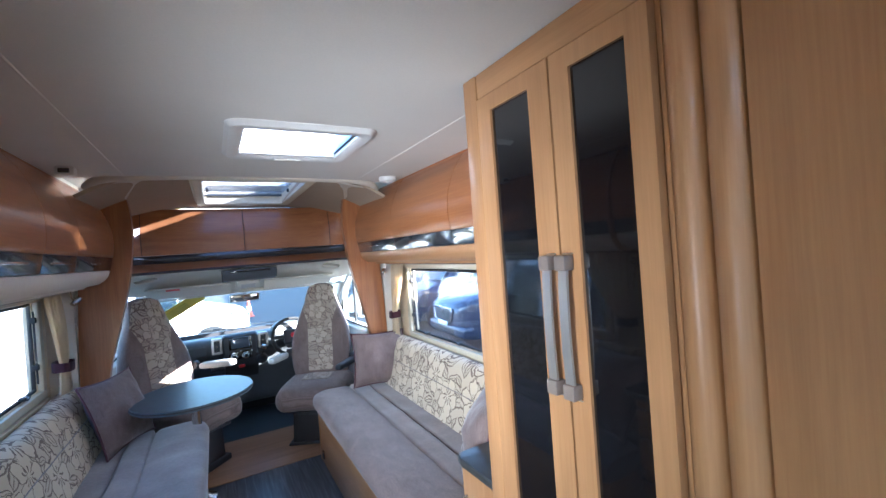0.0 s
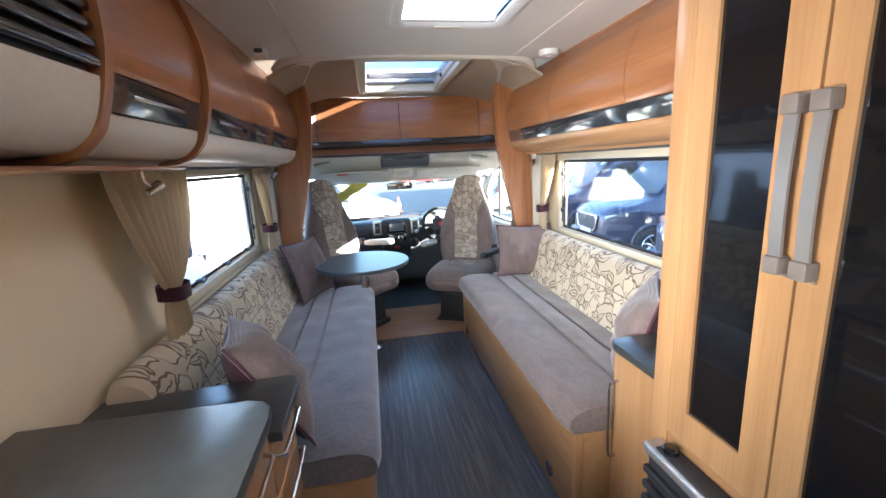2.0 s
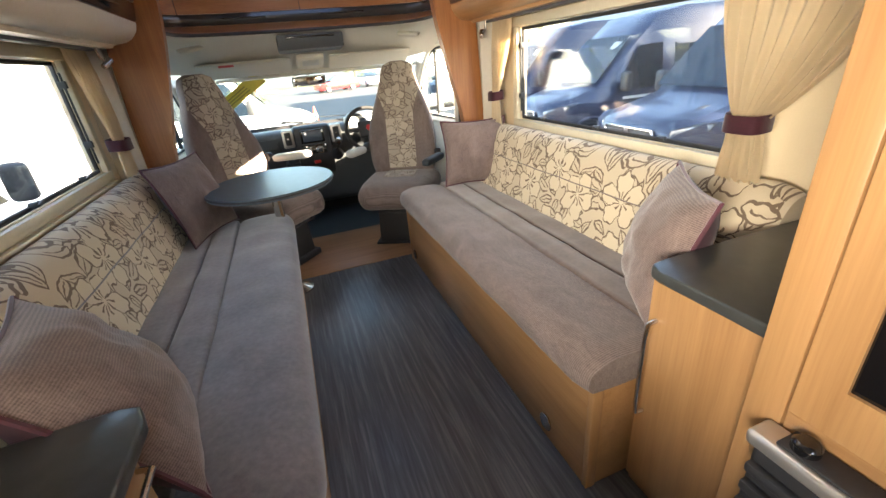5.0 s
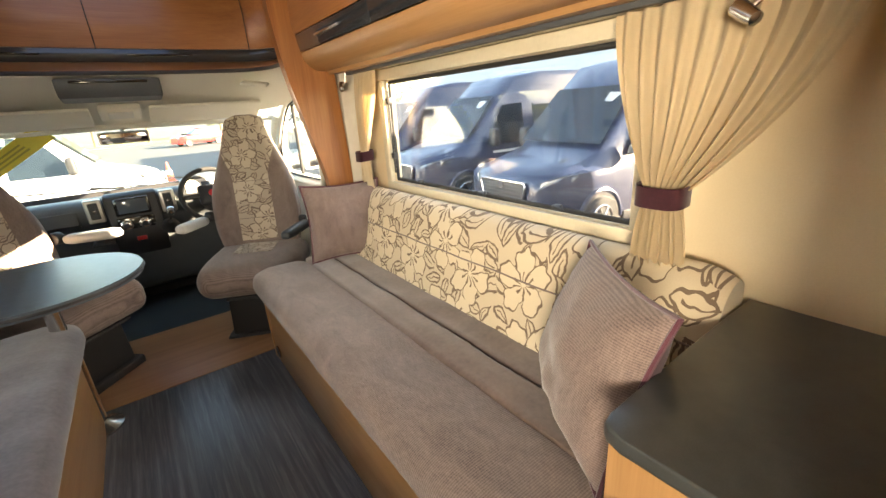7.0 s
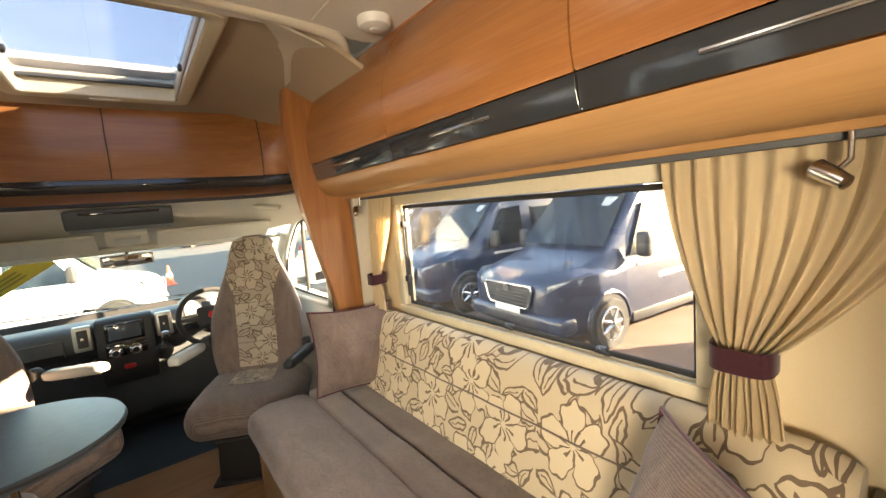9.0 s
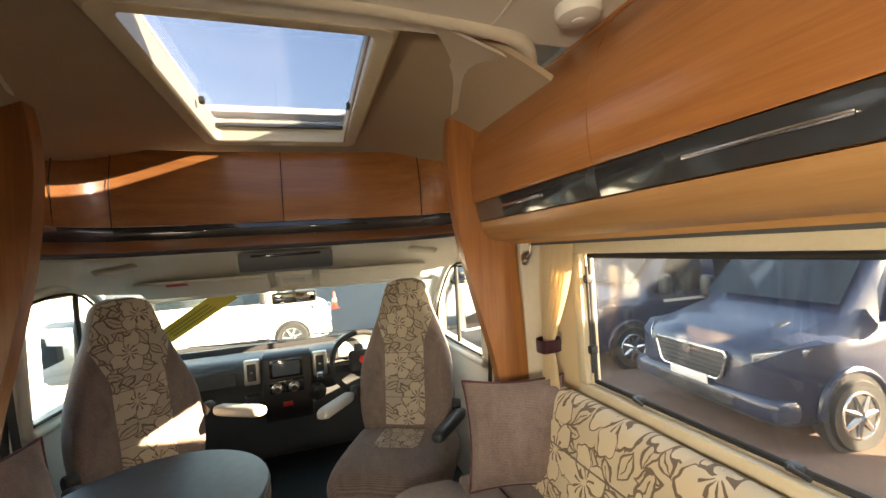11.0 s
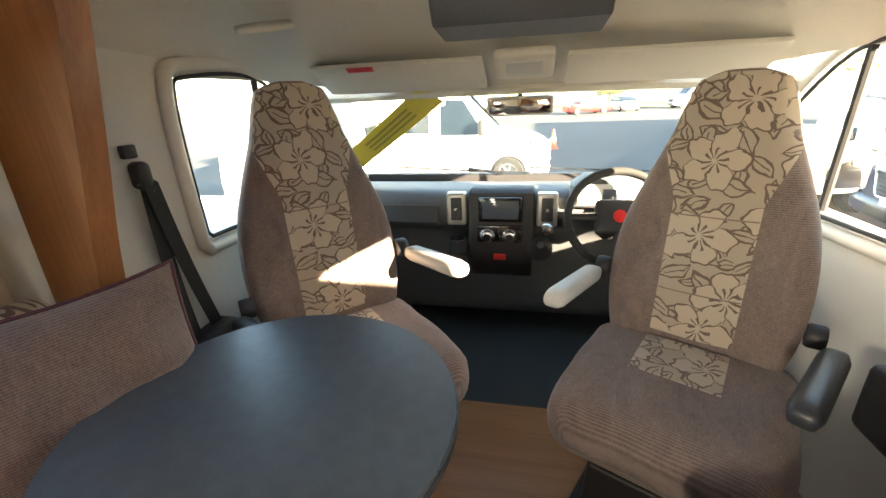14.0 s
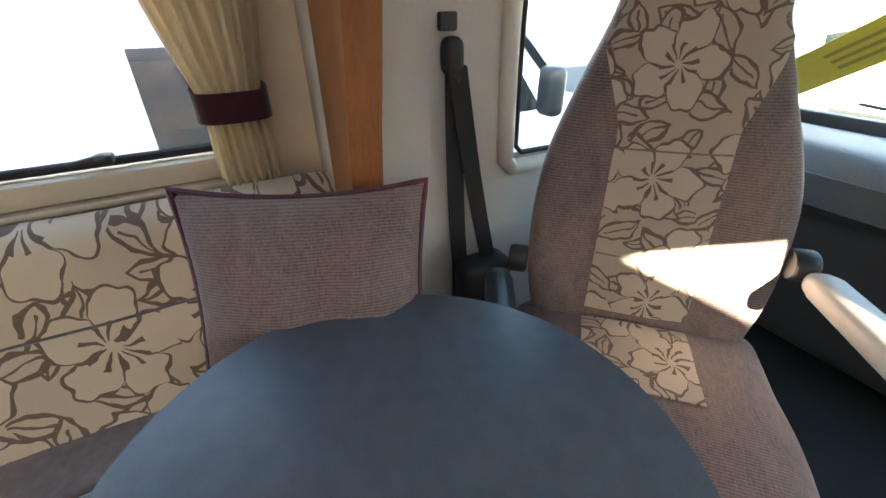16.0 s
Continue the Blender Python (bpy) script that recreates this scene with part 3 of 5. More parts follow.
# windscreen and its surround
ws = thing("windscreen", (0, 3.9, 0.9), "large sloping windscreen glass", "windscreen", kind="structure")
part("pane", prism([(4.22, 0.84), (4.226, 0.845), (3.706, 1.285), (3.70, 1.28)], "x", -0.97, 0.97), M_CLEAR, ws).visible_shadow = False
part("top_band", tube([(-0.97, 3.70, 1.28), (0, 3.70, 1.29), (0.97, 3.70, 1.28)], 0.02, 8), M_CABW, ws)
for s in (1, -1):
    part("pillar_trim", tube([(0.97 * s, 3.66, 1.30), (0.965 * s, 3.95, 1.06), (0.96 * s, 4.24, 0.82)], [0.04, 0.035, 0.04], 10), M_CABW, ws)
solid("floor_cab", box(-1.0, 1.0, 3.324, 4.3, -0.16, -0.05), M_MAT, "dark blue-grey rubber cab floor mat", "floor", "structure")
solid("wall_front", box(-1.0, 1.0, 4.26, 4.3, -0.2, 0.84), M_BLACK, "black cab bulkhead under the windscreen", "wall", "structure")


# ---- over-cab lockers ----
def cab_lockers():
    t = thing("overcab_locker", (0, 3.1, 1.53), "cherry wood over-cab lockers with gloss black band", "locker")
    # front outline in plan, wrapping round to the pillars
    def plan(u):
        """u from 0 (left pillar) to 1 (right pillar)."""
        line = [(-0.93, 2.57), (-0.91, 2.75), (-0.86, 2.95), (-0.72, 3.10), (-0.36, 3.14), (0.0, 3.15), (0.36, 3.14), (0.72, 3.10), (0.86, 2.95), (0.91, 2.75), (0.93, 2.57)]
        return [Vector((p[0], p[1], 0)) for p in line]
    pts = smooth_line([(p.x, p.y, 0) for p in plan(0)], 5)

    def strip(i0, i1, z0, z1, d0, d1, name, material, thick=0.02):
        bm = bmesh.new()
        rows = []
        for i in range(i0, i1 + 1):
            p = pts[i]
            a, b = pts[max(i - 1, 0)], pts[min(i + 1, len(pts) - 1)]
            n = Vector((b.y - a.y, -(b.x - a.x), 0)).normalized()
            rows.append([bm.verts.new(p + n * (d0 + (d1 - d0) * k / 4 + 0.012 * math.sin(k / 4 * math.pi)) + Vector((0, 0, z0 + (z1 - z0) * k / 4))) for k in range(5)])
        for A, B in zip(rows, rows[1:]):
            for k in range(4):
                bm.faces.new((A[k], B[k], B[k + 1], A[k + 1]))
        bm.normal_update()
        bmesh.ops.solidify(bm, geom=bm.faces[:], thickness=thick)
        return part(name, bm, material, t)
    n = len(pts) - 1
    part("edge_strip", tube([p + Vector((0, 0, 0.006)) for p in STRIP], 0.010, 8), M_BLACK, t)
    rail = sheet(lambda u, v: (STRIP[round(u * n)] + Vector((0, 0, 0.018))).lerp(pts[round(u * n)] + Vector((0, 0, 1.602)), v), n, 3, 0.012)
    part("lower_rail", rail, M_CHERRY_X, t)
    cuts = [(0, 10, "side_door"), (10, 15, "corner_panel"), (15, 25, "door"), (25, 35, "door"), (35, 40, "corner_panel"), (40, n, "side_door")]
    for a, b, nm in cuts:
        d = strip(a, b, 1.602, 1.665, 0.005, 0.008, "band", M_BAND)
        strip(a, b, 1.668, 2.035, 0.006, -0.045, nm, M_CHERRY_X)
    for x0, x1 in ((-0.50, -0.22), (0.12, 0.42)):
        part("handle", box(x0, x1, 3.115, 3.128, 1.632, 1.642, 0.003), M_GLOSSBLK, t)
    for i in (10, 15, 25, 35, 40):
        p = pts[i]
        q = pts[i] + (pts[i + 1] - pts[i - 1]).normalized() * 0.004
        part("seam", tube([(p.x, p.y - 0.006, 1.60), (p.x, p.y - 0.016, 1.85), (p.x, p.y + 0.03, 2.03)], 0.0022, 6), M_RUBBER, t)
    return t


cab_lockers()


# ---- side lockers ----
def side_locker(s, splits, name, label, lower):
    t = thing(name, (s * 0.95, splits[0], 1.49), label, "locker")
    face = smooth_line([(0.90, 2.045), (0.835, 1.95), (0.792, 1.83), (0.785, 1.72), (0.795, 1.655)], 6)
    band = [(0.797, 1.652), (0.803, 1.615), (0.812, 1.578)]
    roll = smooth_line([(0.815, 1.574), (0.828, 1.535), (0.87, 1.497), (0.93, 1.488), (1.0, 1.49)], 5)

    def slab(line, y0, y1, nm, material, thick=0.018, bev=0.004):
        ln = [Vector((p[0], p[1])) for p in line]
        back = []
        for i, p in enumerate(ln):
            a, b = ln[max(i - 1, 0)], ln[min(i + 1, len(ln) - 1)]
            d = (b - a).normalized()
            nrm = Vector((-d.y, d.x))
            if nrm.x < 0:
                nrm = -nrm
            back.append(p + nrm * thick)
        return part(nm, prism([(p.x * s, p.y) for p in [*ln, *back[::-1]]], "y", y0, y1, bev), material, t)
    y_all = (splits[0], splits[-1])
    for a, b in zip(splits, splits[1:]):
        d = slab(face, a + 0.002, b - 0.002, "door", M_CHERRY_Y)
        bd = slab(band, a + 0.002, b - 0.002, "band", M_BAND, 0.014, 0.002)
        m = (a + b) / 2
        w = min(0.13, (b - a) * 0.3)
        hx = sorted((0.797 * s, 0.806 * s))
        h = box(hx[0] - 0.004, hx[1], m - w, m + w, 1.612, 1.622, 0.003)
        part("handle", h, M_CHROME, t, "slim metal grip")
    slab(roll, *y_all, "lower_roll", lower, 0.015, 0.006)
    part("back", box(*sorted((0.93 * s, 1.135 * s)), *y_all, 1.492, 2.05), M_CHERRY_Y, t)
    part("top_trim", box(*sorted((0.90 * s, 0.925 * s)), *y_all, 2.036, 2.056, 0.004), M_CHERRY_Y, t)
    return t


side_locker(1, [0.262, 0.979, 1.736, 2.50], "side_locker", "cherry wood overhead lockers with gloss black band", M_BEECH_Y)
side_locker(-1, [0.76, 1.30, 1.736, 2.50], "side_locker", "cherry wood overhead lockers with bowed doors", M_RIM)


# ---- sofas ----
def sofa(s, y0, y1, label, seat_mat, suede, back_mat, near_trim):
    t = thing("sofa", (0.75 * s, (y0 + y1) / 2, 0), label, "sofa")

    def X(a, b):
        return sorted((a * s, b * s))
    part("base", box(*X(0.388, 1.13), y0 + 0.012, y1 - 0.04, 0.0, 0.40, 0.004), M_BEECH_Y, t, "pear wood plinth box")
    part("end_post", box(*X(0.384, 0.42), y0 + 0.006, y0 + 0.03, 0.0, 0.405, 0.004), M_BEECH_Z, t)
    part("end_post", box(*X(0.384, 0.42), y1 - 0.045, y1 - 0.02, 0.0, 0.405, 0.004), M_BEECH_Z, t)
    # seat: rounded corded front roll, two suede strips behind
    roll = smooth_line([(0.64, 0.405), (0.40, 0.405), (0.352, 0.42), (0.345, 0.46), (0.37, 0.50), (0.44, 0.522), (0.55, 0.522), (0.64, 0.51)], 5)

    def strip(line, name, material, wob, ya, yb, label=""):
        n = 60
        bm = bmesh.new()
        rows = []
        for j in range(n + 1):
            y = ya + (yb - ya) * j / n
            e = min(1.0, min(j, n - j) / 2.5)
            e = 0.86 + 0.14 * math.sin(e * math.pi / 2)
            ring = []
            cx = sum(p[0] for p in line) / len(line)
            cz = sum(p[1] for p in line) / len(line)
            for p in line:
                x, z = cx + (p[0] - cx) * e, cz + (p[1] - cz) * e
                w = noise.noise((x * 9, y * 5, z * 6)) * wob
                w += noise.noise((x * 3, y * 26, z * 3 + 5)) * wob * 0.35
                ring.append(bm.verts.new((x * s, y, z + w)))
            rows.append(ring)
        k = len(line)
        for A, B in zip(rows, rows[1:]):
            for i in range(k):
                bm.faces.new((A[i], A[(i + 1) % k], B[(i + 1) % k], B[i]))
        bm.faces.new(rows[0])
        bm.faces.new(rows[-1][::-1])
        return part(name, bm, material, t, label)
    strip(roll, "seat_front", seat_mat, 0.007, y0, y1)
    mid = smooth_line([(0.642, 0.41), (0.642, 0.505), (0.68, 0.518), (0.74, 0.518), (0.772, 0.505), (0.772, 0.41)], 4)
    strip(mid, "seat_middle", suede, 0.006, y0 + 0.01, y1 - 0.01)
    rear = smooth_line([(0.776, 0.41), (0.776, 0.50), (0.82, 0.512), (0.93, 0.512), (0.97, 0.50), (0.97, 0.41)], 4)
    strip(rear, "seat_rear", suede, 0.006, y0 + 0.01, y1 - 0.01)
    back = smooth_line([(0.90, 0.50), (0.902, 0.54), (0.955, 0.72), (0.972, 0.78), (1.01, 0.845), (1.06, 0.872), (1.105, 0.86), (1.128, 0.80), (1.128, 0.50)], 5)
    strip(back, "backrest", back_mat, 0.004, y0 + 0.005, y1 + 0.03)
    part("back_seam", tube([(0.949 * s, y0 + 0.02 + (y1 - y0) * k / 20, 0.71 + 0.002 * math.sin(k * 2)) for k in range(21)], 0.003, 6), seat_mat, t)
    return t


sofa_r = sofa(1, 0.575, 2.53, "long grey-brown sofa with floral backrest", M_SEAT_R, M_SUEDE, M_FLORAL_SOFA, True)
sofa_l = sofa(-1, 0.535, 2.53, "long grey sofa with floral backrest", M_SUEDEGREY, M_SUEDEGREY, M_FLORAL_SOFA, True)
# floor-level blown air outlet in the sofa base
for s, y in ((1, 0.807), (1, 2.40)):
    o = thing("air_outlet", (0.384 * s, y, 0.07), "small round blown-air outlet in the sofa base", "air outlet")
    part("ring", lathe([(0.020, -0.003), (0.032, -0.003), (0.034, -0.001), (0.032, 0.004), (0.024, 0.006), (0.020, 0.003)], (0.382 * s, y, 0.075), "x", 24), M_CHROME, o)
    part("mesh", lathe([(0.019, 0.0), (0.019, 0.003)], (0.382 * s, y, 0.075), "x", 20), M_BLACK, o)


# ---- scatter cushions ----
def cushion(name, m, cloth, label, size=0.42, plump=0.13, seed=1):
    t = thing(name, (0, 0, 0), label, "cushion", "scatter cushions", local=True)
    n = 22
    for sgn, nm, mt in ((-1, "front", cloth), (1, "back", M_PLUMBACK)):
        bm = bmesh.new()
        g = []
        for i in range(n + 1):
            row = []
            for j in range(n + 1):
                u, v = -1 + 2 * i / n, -1 + 2 * j / n
                pinch = 1 - 0.10 * (1 - u * u) * abs(v) ** 2 * 1.0
                pinch2 = 1 - 0.10 * (1 - v * v) * abs(u) ** 2
                f = max(0, (1 - u ** 2) * (1 - v ** 2)) ** 0.55
                w = noise.noise((u * 2.3 + seed * 5, v * 2.3, sgn)) * 0.034 * f
                w += noise.noise((u * 5 + seed * 3, v * 5, sgn + 4)) * 0.016 * f
                row.append(bm.verts.new((u * pinch2 * size / 2, sgn * (plump / 2 * f + w * 0.6), v * pinch * size / 2 + size / 2)))
            g.append(row)
        for i in range(n):
            for j in range(n):
                bm.faces.new((g[i][j], g[i + 1][j], g[i + 1][j + 1], g[i][j + 1]))
        part(nm, bm, mt, t)
    edge = []
    for k in range(4 * n):
        a, b = divmod(k, n)
        q = -1 + 2 * b / n
        u, v = ((q, -1), (1, q), (-q, 1), (-1, -q))[a]
        edge.append((u * (1 - 0.10 * (1 - v * v) * abs(u) ** 2) * size / 2, 0, v * (1 - 0.10 * (1 - u * u) * abs(v) ** 2) * size / 2 + size / 2))
    part("piping", tube(edge, 0.006, 6, None, True), M_PLUM, t, "plum piping")
    t.matrix_world = m
    return t


cushion("scatter_cushion", pose(0.85, 2.33, 0.515, -14, 0, -18), M_PILLOW, "mauve-brown woven cushion with plum piping propped on the sofa", 0.42, 0.17, 1)
cushion("scatter_cushion", pose(0.71, 0.78, 0.515, -16, 0, 234), M_PILLOW, "mauve-brown woven cushion slumped beside the cupboard", 0.42, 0.20, 2)
cushion("scatter_cushion", pose(-0.74, 2.36, 0.515, -18, 0, 66), M_PILLOW, "grey-mauve woven cushion with plum piping in the sofa corner", 0.44, 0.16, 3)
cushion("scatter_cushion", pose(-0.62, 0.80, 0.520, -30, 4, 106), M_PILLOW, "grey woven cushion with plum back leaning on the worktop end", 0.45, 0.21, 4)


# ---- cupboard and wardrobe ----
def worktop(name, pts, z, thick, label, material=None):
    return solid(name, prism(pts, "z", z - thick, z, 0.006, 3), material or M_WORKTOP, label, "worktop")


worktop("worktop", [(1.132, 0.262), (0.50, 0.262), (0.50, 0.53), (0.503, 0.555), (0.515, 0.568), (0.54, 0.573), (0.80, 0.573), (1.132, 0.573)], 0.79, 0.03, "dark slate laminate worktop on a small cupboard")
cb = thing("low_cupboard", (0.8, 0.41, 0), "pear wood cupboard with a long metal handle", "cupboard")
part("body", box(0.54, 1.13, 0.262, 0.566, 0.0, 0.758, 0.003), M_BEECH_Z, cb)
d = part("door", box(0.522, 0.539, 0.266, 0.563, 0.04, 0.752, 0.003), M_BEECH_Z, cb)
part("handle", tube([(0.52, 0.535, 0.64), (0.495, 0.535, 0.635), (0.49, 0.535, 0.60), (0.49, 0.535, 0.37), (0.495, 0.535, 0.335), (0.52, 0.535, 0.33)], 0.0065, 8), M_CHROME, d, "brushed metal bar handle")

wd = thing("wardrobe", (0.75, -0.05, 0), "tall pear wood wardrobe with black glass doors", "wardrobe")
FX = 0.45
part("body", box(FX + 0.022, 1.13, -0.345, 0.255, 0, 2.055), M_BEECH_Z, wd)
part("front_post", box(FX - 0.004, FX + 0.02, 0.195, 0.258, 0.0, 2.055, 0.004), M_BEECH_Z, wd)
part("top_rail", box(FX, FX + 0.02, -0.345, 0.193, 1.985, 2.055, 0.003), M_BEECH_Y, wd)
part("lower_panel", box(FX, FX + 0.02, -0.345, 0.193, 0.06, 0.690, 0.003), M_BEECH_Y, wd)
for y0, y1, hy in ((-0.338, -0.097, -0.118), (-0.091, 0.190, -0.068)):
    g0, g1 = (y0 + 0.048, y1 - 0.055) if y0 < -0.3 else (y0 + 0.068, y1 - 0.060)
    dr = part("door", holed_wall("x", FX - 0.006, 0.022, y0, y1, 0.695, 1.98, [(g0, g1, 0.785, 1.935)]), M_BEECH_Z, wd)
    part("glass_panel", box(FX + 0.002, FX + 0.008, g0, g1, 0.785, 1.935), M_GLOSSBLK, dr, "gloss black glass panel")
    bow = smooth_line([(FX - 0.008, 1.535), (FX - 0.026, 1.52), (FX - 0.032, 1.46), (FX - 0.034, 1.37), (FX - 0.032, 1.28), (FX - 0.026, 1.22), (FX - 0.008, 1.205)], 4)
    strap = [*[(p[0], p[1]) for p in bow], *[(p[0] + 0.006, p[1]) for p in bow[::-1]]]
    hb = part("handle", prism(strap, "y", hy - 0.0125, hy + 0.0125, 0.002), M_ALU, dr, "broad flat brushed metal strap handle")
    for z in (1.497, 1.212):
        part("handle_end", box(FX - 0.0385, FX - 0.008, hy - 0.016, hy + 0.016, z, z + 0.034, 0.004), M_GREYBR, hb, "grey-brown end sleeve")
# rounded upright mouldings and the tall partition behind them
col = thing("partition", (0.75, -0.9, 0), "tall pear wood partition with rounded edge mouldings", "partition", kind="structure")
for yc, r in ((-0.377, 0.030), (-0.440, 0.032)):
    part("moulding", prism([(FX + 0.03 - r * 1.1 * math.sin(math.pi * k / 12), yc - r * math.cos(math.pi * k / 12)) for k in range(13)], "z", 0, 2.055), M_BEECH_Z, col)
part("panel", box(FX + 0.006, FX + 0.03, REAR, -0.474, 0, 2.055, 0.003), M_BEECH_Z, col)

ht = thing("gas_heater", (0.43, 0.0, 0.3), "black slatted room heater with silver trim", "heater")
part("body", box(0.395, 0.447, -0.30, 0.20, 0.16, 0.655, 0.012, 3), M_BLACK, ht)
part("top_trim", box(0.385, 0.446, -0.31, 0.212, 0.628, 0.66, 0.010, 3), M_ALU, ht, "silver top trim")
part("top_plate", box(0.395, 0.446, -0.30, 0.17, 0.661, 0.668, 0.003), M_BLACK, ht)
for k in range(9):
    z = 0.20 + k * 0.047
    part("slat", box(0.378, 0.396, -0.29, 0.195, z, z + 0.022, 0.005), M_BLACK, ht)
part("knob", lathe([(0.021, 0), (0.021, 0.012), (0.016, 0.018), (0.012, 0.019)], (0.418, 0.14, 0.668), "z", 20), M_GLOSSBLK, ht)

# ---- kitchen side ----
kc = thing("kitchen_unit", (-0.85, -0.5, 0), "pear wood kitchen unit with drawers and metal rail handles", "kitchen unit")
part("body", box(-1.13, -0.62, -1.55, 0.262, 0, 0.868, 0.003), M_BEECH_Z, kc)
part("body", box(-1.13, -0.62, 0.264, 0.530, 0, 0.768, 0.003), M_BEECH_Z, kc)
for z0, z1 in ((0.10, 0.42), (0.43, 0.62), (0.63, 0.76)):
    dr = part("drawer_front", box(-0.618, -0.60, 0.27, 0.526, z0, z1, 0.003), M_BEECH_Y, kc)
    part("handle", tube([(-0.60, 0.29, z1 - 0.03), (-0.577, 0.295, z1 - 0.03), (-0.575, 0.40, z1 - 0.03), (-0.577, 0.505, z1 - 0.03), (-0.60, 0.51, z1 - 0.03)], 0.006, 8), M_CHROME, dr, "chrome rail handle")
for y0, y1 in ((-0.6, -0.2), (-0.19, 0.255)):
    dr = part("drawer_front", box(-0.618, -0.60, y0, y1, 0.10, 0.85, 0.003), M_BEECH_Y, kc)
    part("handle", tube([(-0.60, y0 + 0.05, 0.80), (-0.575, y0 + 0.06, 0.80), (-0.575, y1 - 0.06, 0.80), (-0.60, y1 - 0.05, 0.80)], 0.006, 8), M_CHROME, dr, "chrome rail handle")
worktop("worktop", [(-1.135, -1.56), (-0.575, -1.56), (-0.575, 0.20), (-0.58, 0.245), (-0.60, 0.272), (-0.64, 0.285), (-1.135, 0.285)], 0.90, 0.032, "dark slate laminate kitchen worktop with a rounded corner")
worktop("worktop", [(-1.135, 0.287), (-0.575, 0.287), (-0.575, 0.545), (-0.59, 0.585), (-0.62, 0.592), (-1.135, 0.56)], 0.80, 0.03, "dark slate laminate worktop at the sofa end")

# overhead kitchen lockers, one step lower and deeper, with the microwave
kl = side_locker(-1, [0.252, 0.735], "kitchen_locker", "bowed cherry overhead locker with cream underside roll", M_RIM)
HOOP = smooth_line([(0.885, 2.045), (0.815, 1.95), (0.772, 1.83), (0.764, 1.72), (0.774, 1.64), (0.795, 1.565), (0.815, 1.525), (0.865, 1.484), (0.93, 1.474), (1.10, 1.476)], 6)
for y0, y1 in ((0.735, 0.760), (0.224, 0.252)):
    bm = prism([*[(-p[0], p[1]) for p in HOOP], *[(-p[0] - 0.03, p[1] + 0.012) for p in HOOP[::-1]]], "y", y0, y1, 0.008, 3)
    part("edge_moulding", bm, M_CHERRY_Z, kl, "dark rounded cherry edge moulding")
M_MWDOOR = mottled("silver-grey oven door", (0.46, 0.45, 0.42), (0.54, 0.53, 0.50), 80, 0.28, 0.04, metal=0.3)
mw = thing("microwave_oven", (-0.95, -0.05, 1.55), "built-in microwave oven with black vents and a pale door", "microwave")
part("body", box(-1.13, -0.80, -0.34, 0.220, 1.60, 2.05, 0.006), M_BLACK, mw)
dr = part("door", box(-0.80, -0.782, -0.33, 0.165, 1.775, 2.045, 0.006), M_MWDOOR, mw, "silver-grey door")
part("door_frame", box(-0.80, -0.779, 0.167, 0.218, 1.75, 2.045, 0.004), M_GLOSSBLK, mw)
for y0, y1, z0, z1 in ((-0.29, -0.07, 1.80, 1.89), (-0.05, 0.135, 1.80, 1.89), (-0.29, 0.135, 1.91, 2.02)):
    part("door_panel", box(-0.7835, -0.776, y0, y1, z0, z1, 0.004), M_MWDOOR, dr)
for k in range(4):
    part("vent_slat", box(-0.802, -0.772, -0.33, 0.218, 1.645 + k * 0.031, 1.668 + k * 0.031, 0.008, 3), M_GLOSSBLK, mw)
bay = smooth_line([(0.782, 1.632), (0.80, 1.565), (0.835, 1.515), (0.90, 1.492), (1.10, 1.490)], 5)
part("surround", prism([*[(-p[0], p[1]) for p in bay], (-1.10, 1.598), (-0.84, 1.632)], "y", -0.34, 0.222, 0.004), M_RIM, mw, "cream rolled surround")
sh = thing("corner_shelf", (-1.0, -0.3, 1.45), "cherry wood underside of the kitchen locker", "shelf")
part("board", box(-1.13, -0.86, -1.5, 0.72, 1.462, 1.472, 0.003), M_CHERRY_Y, sh)

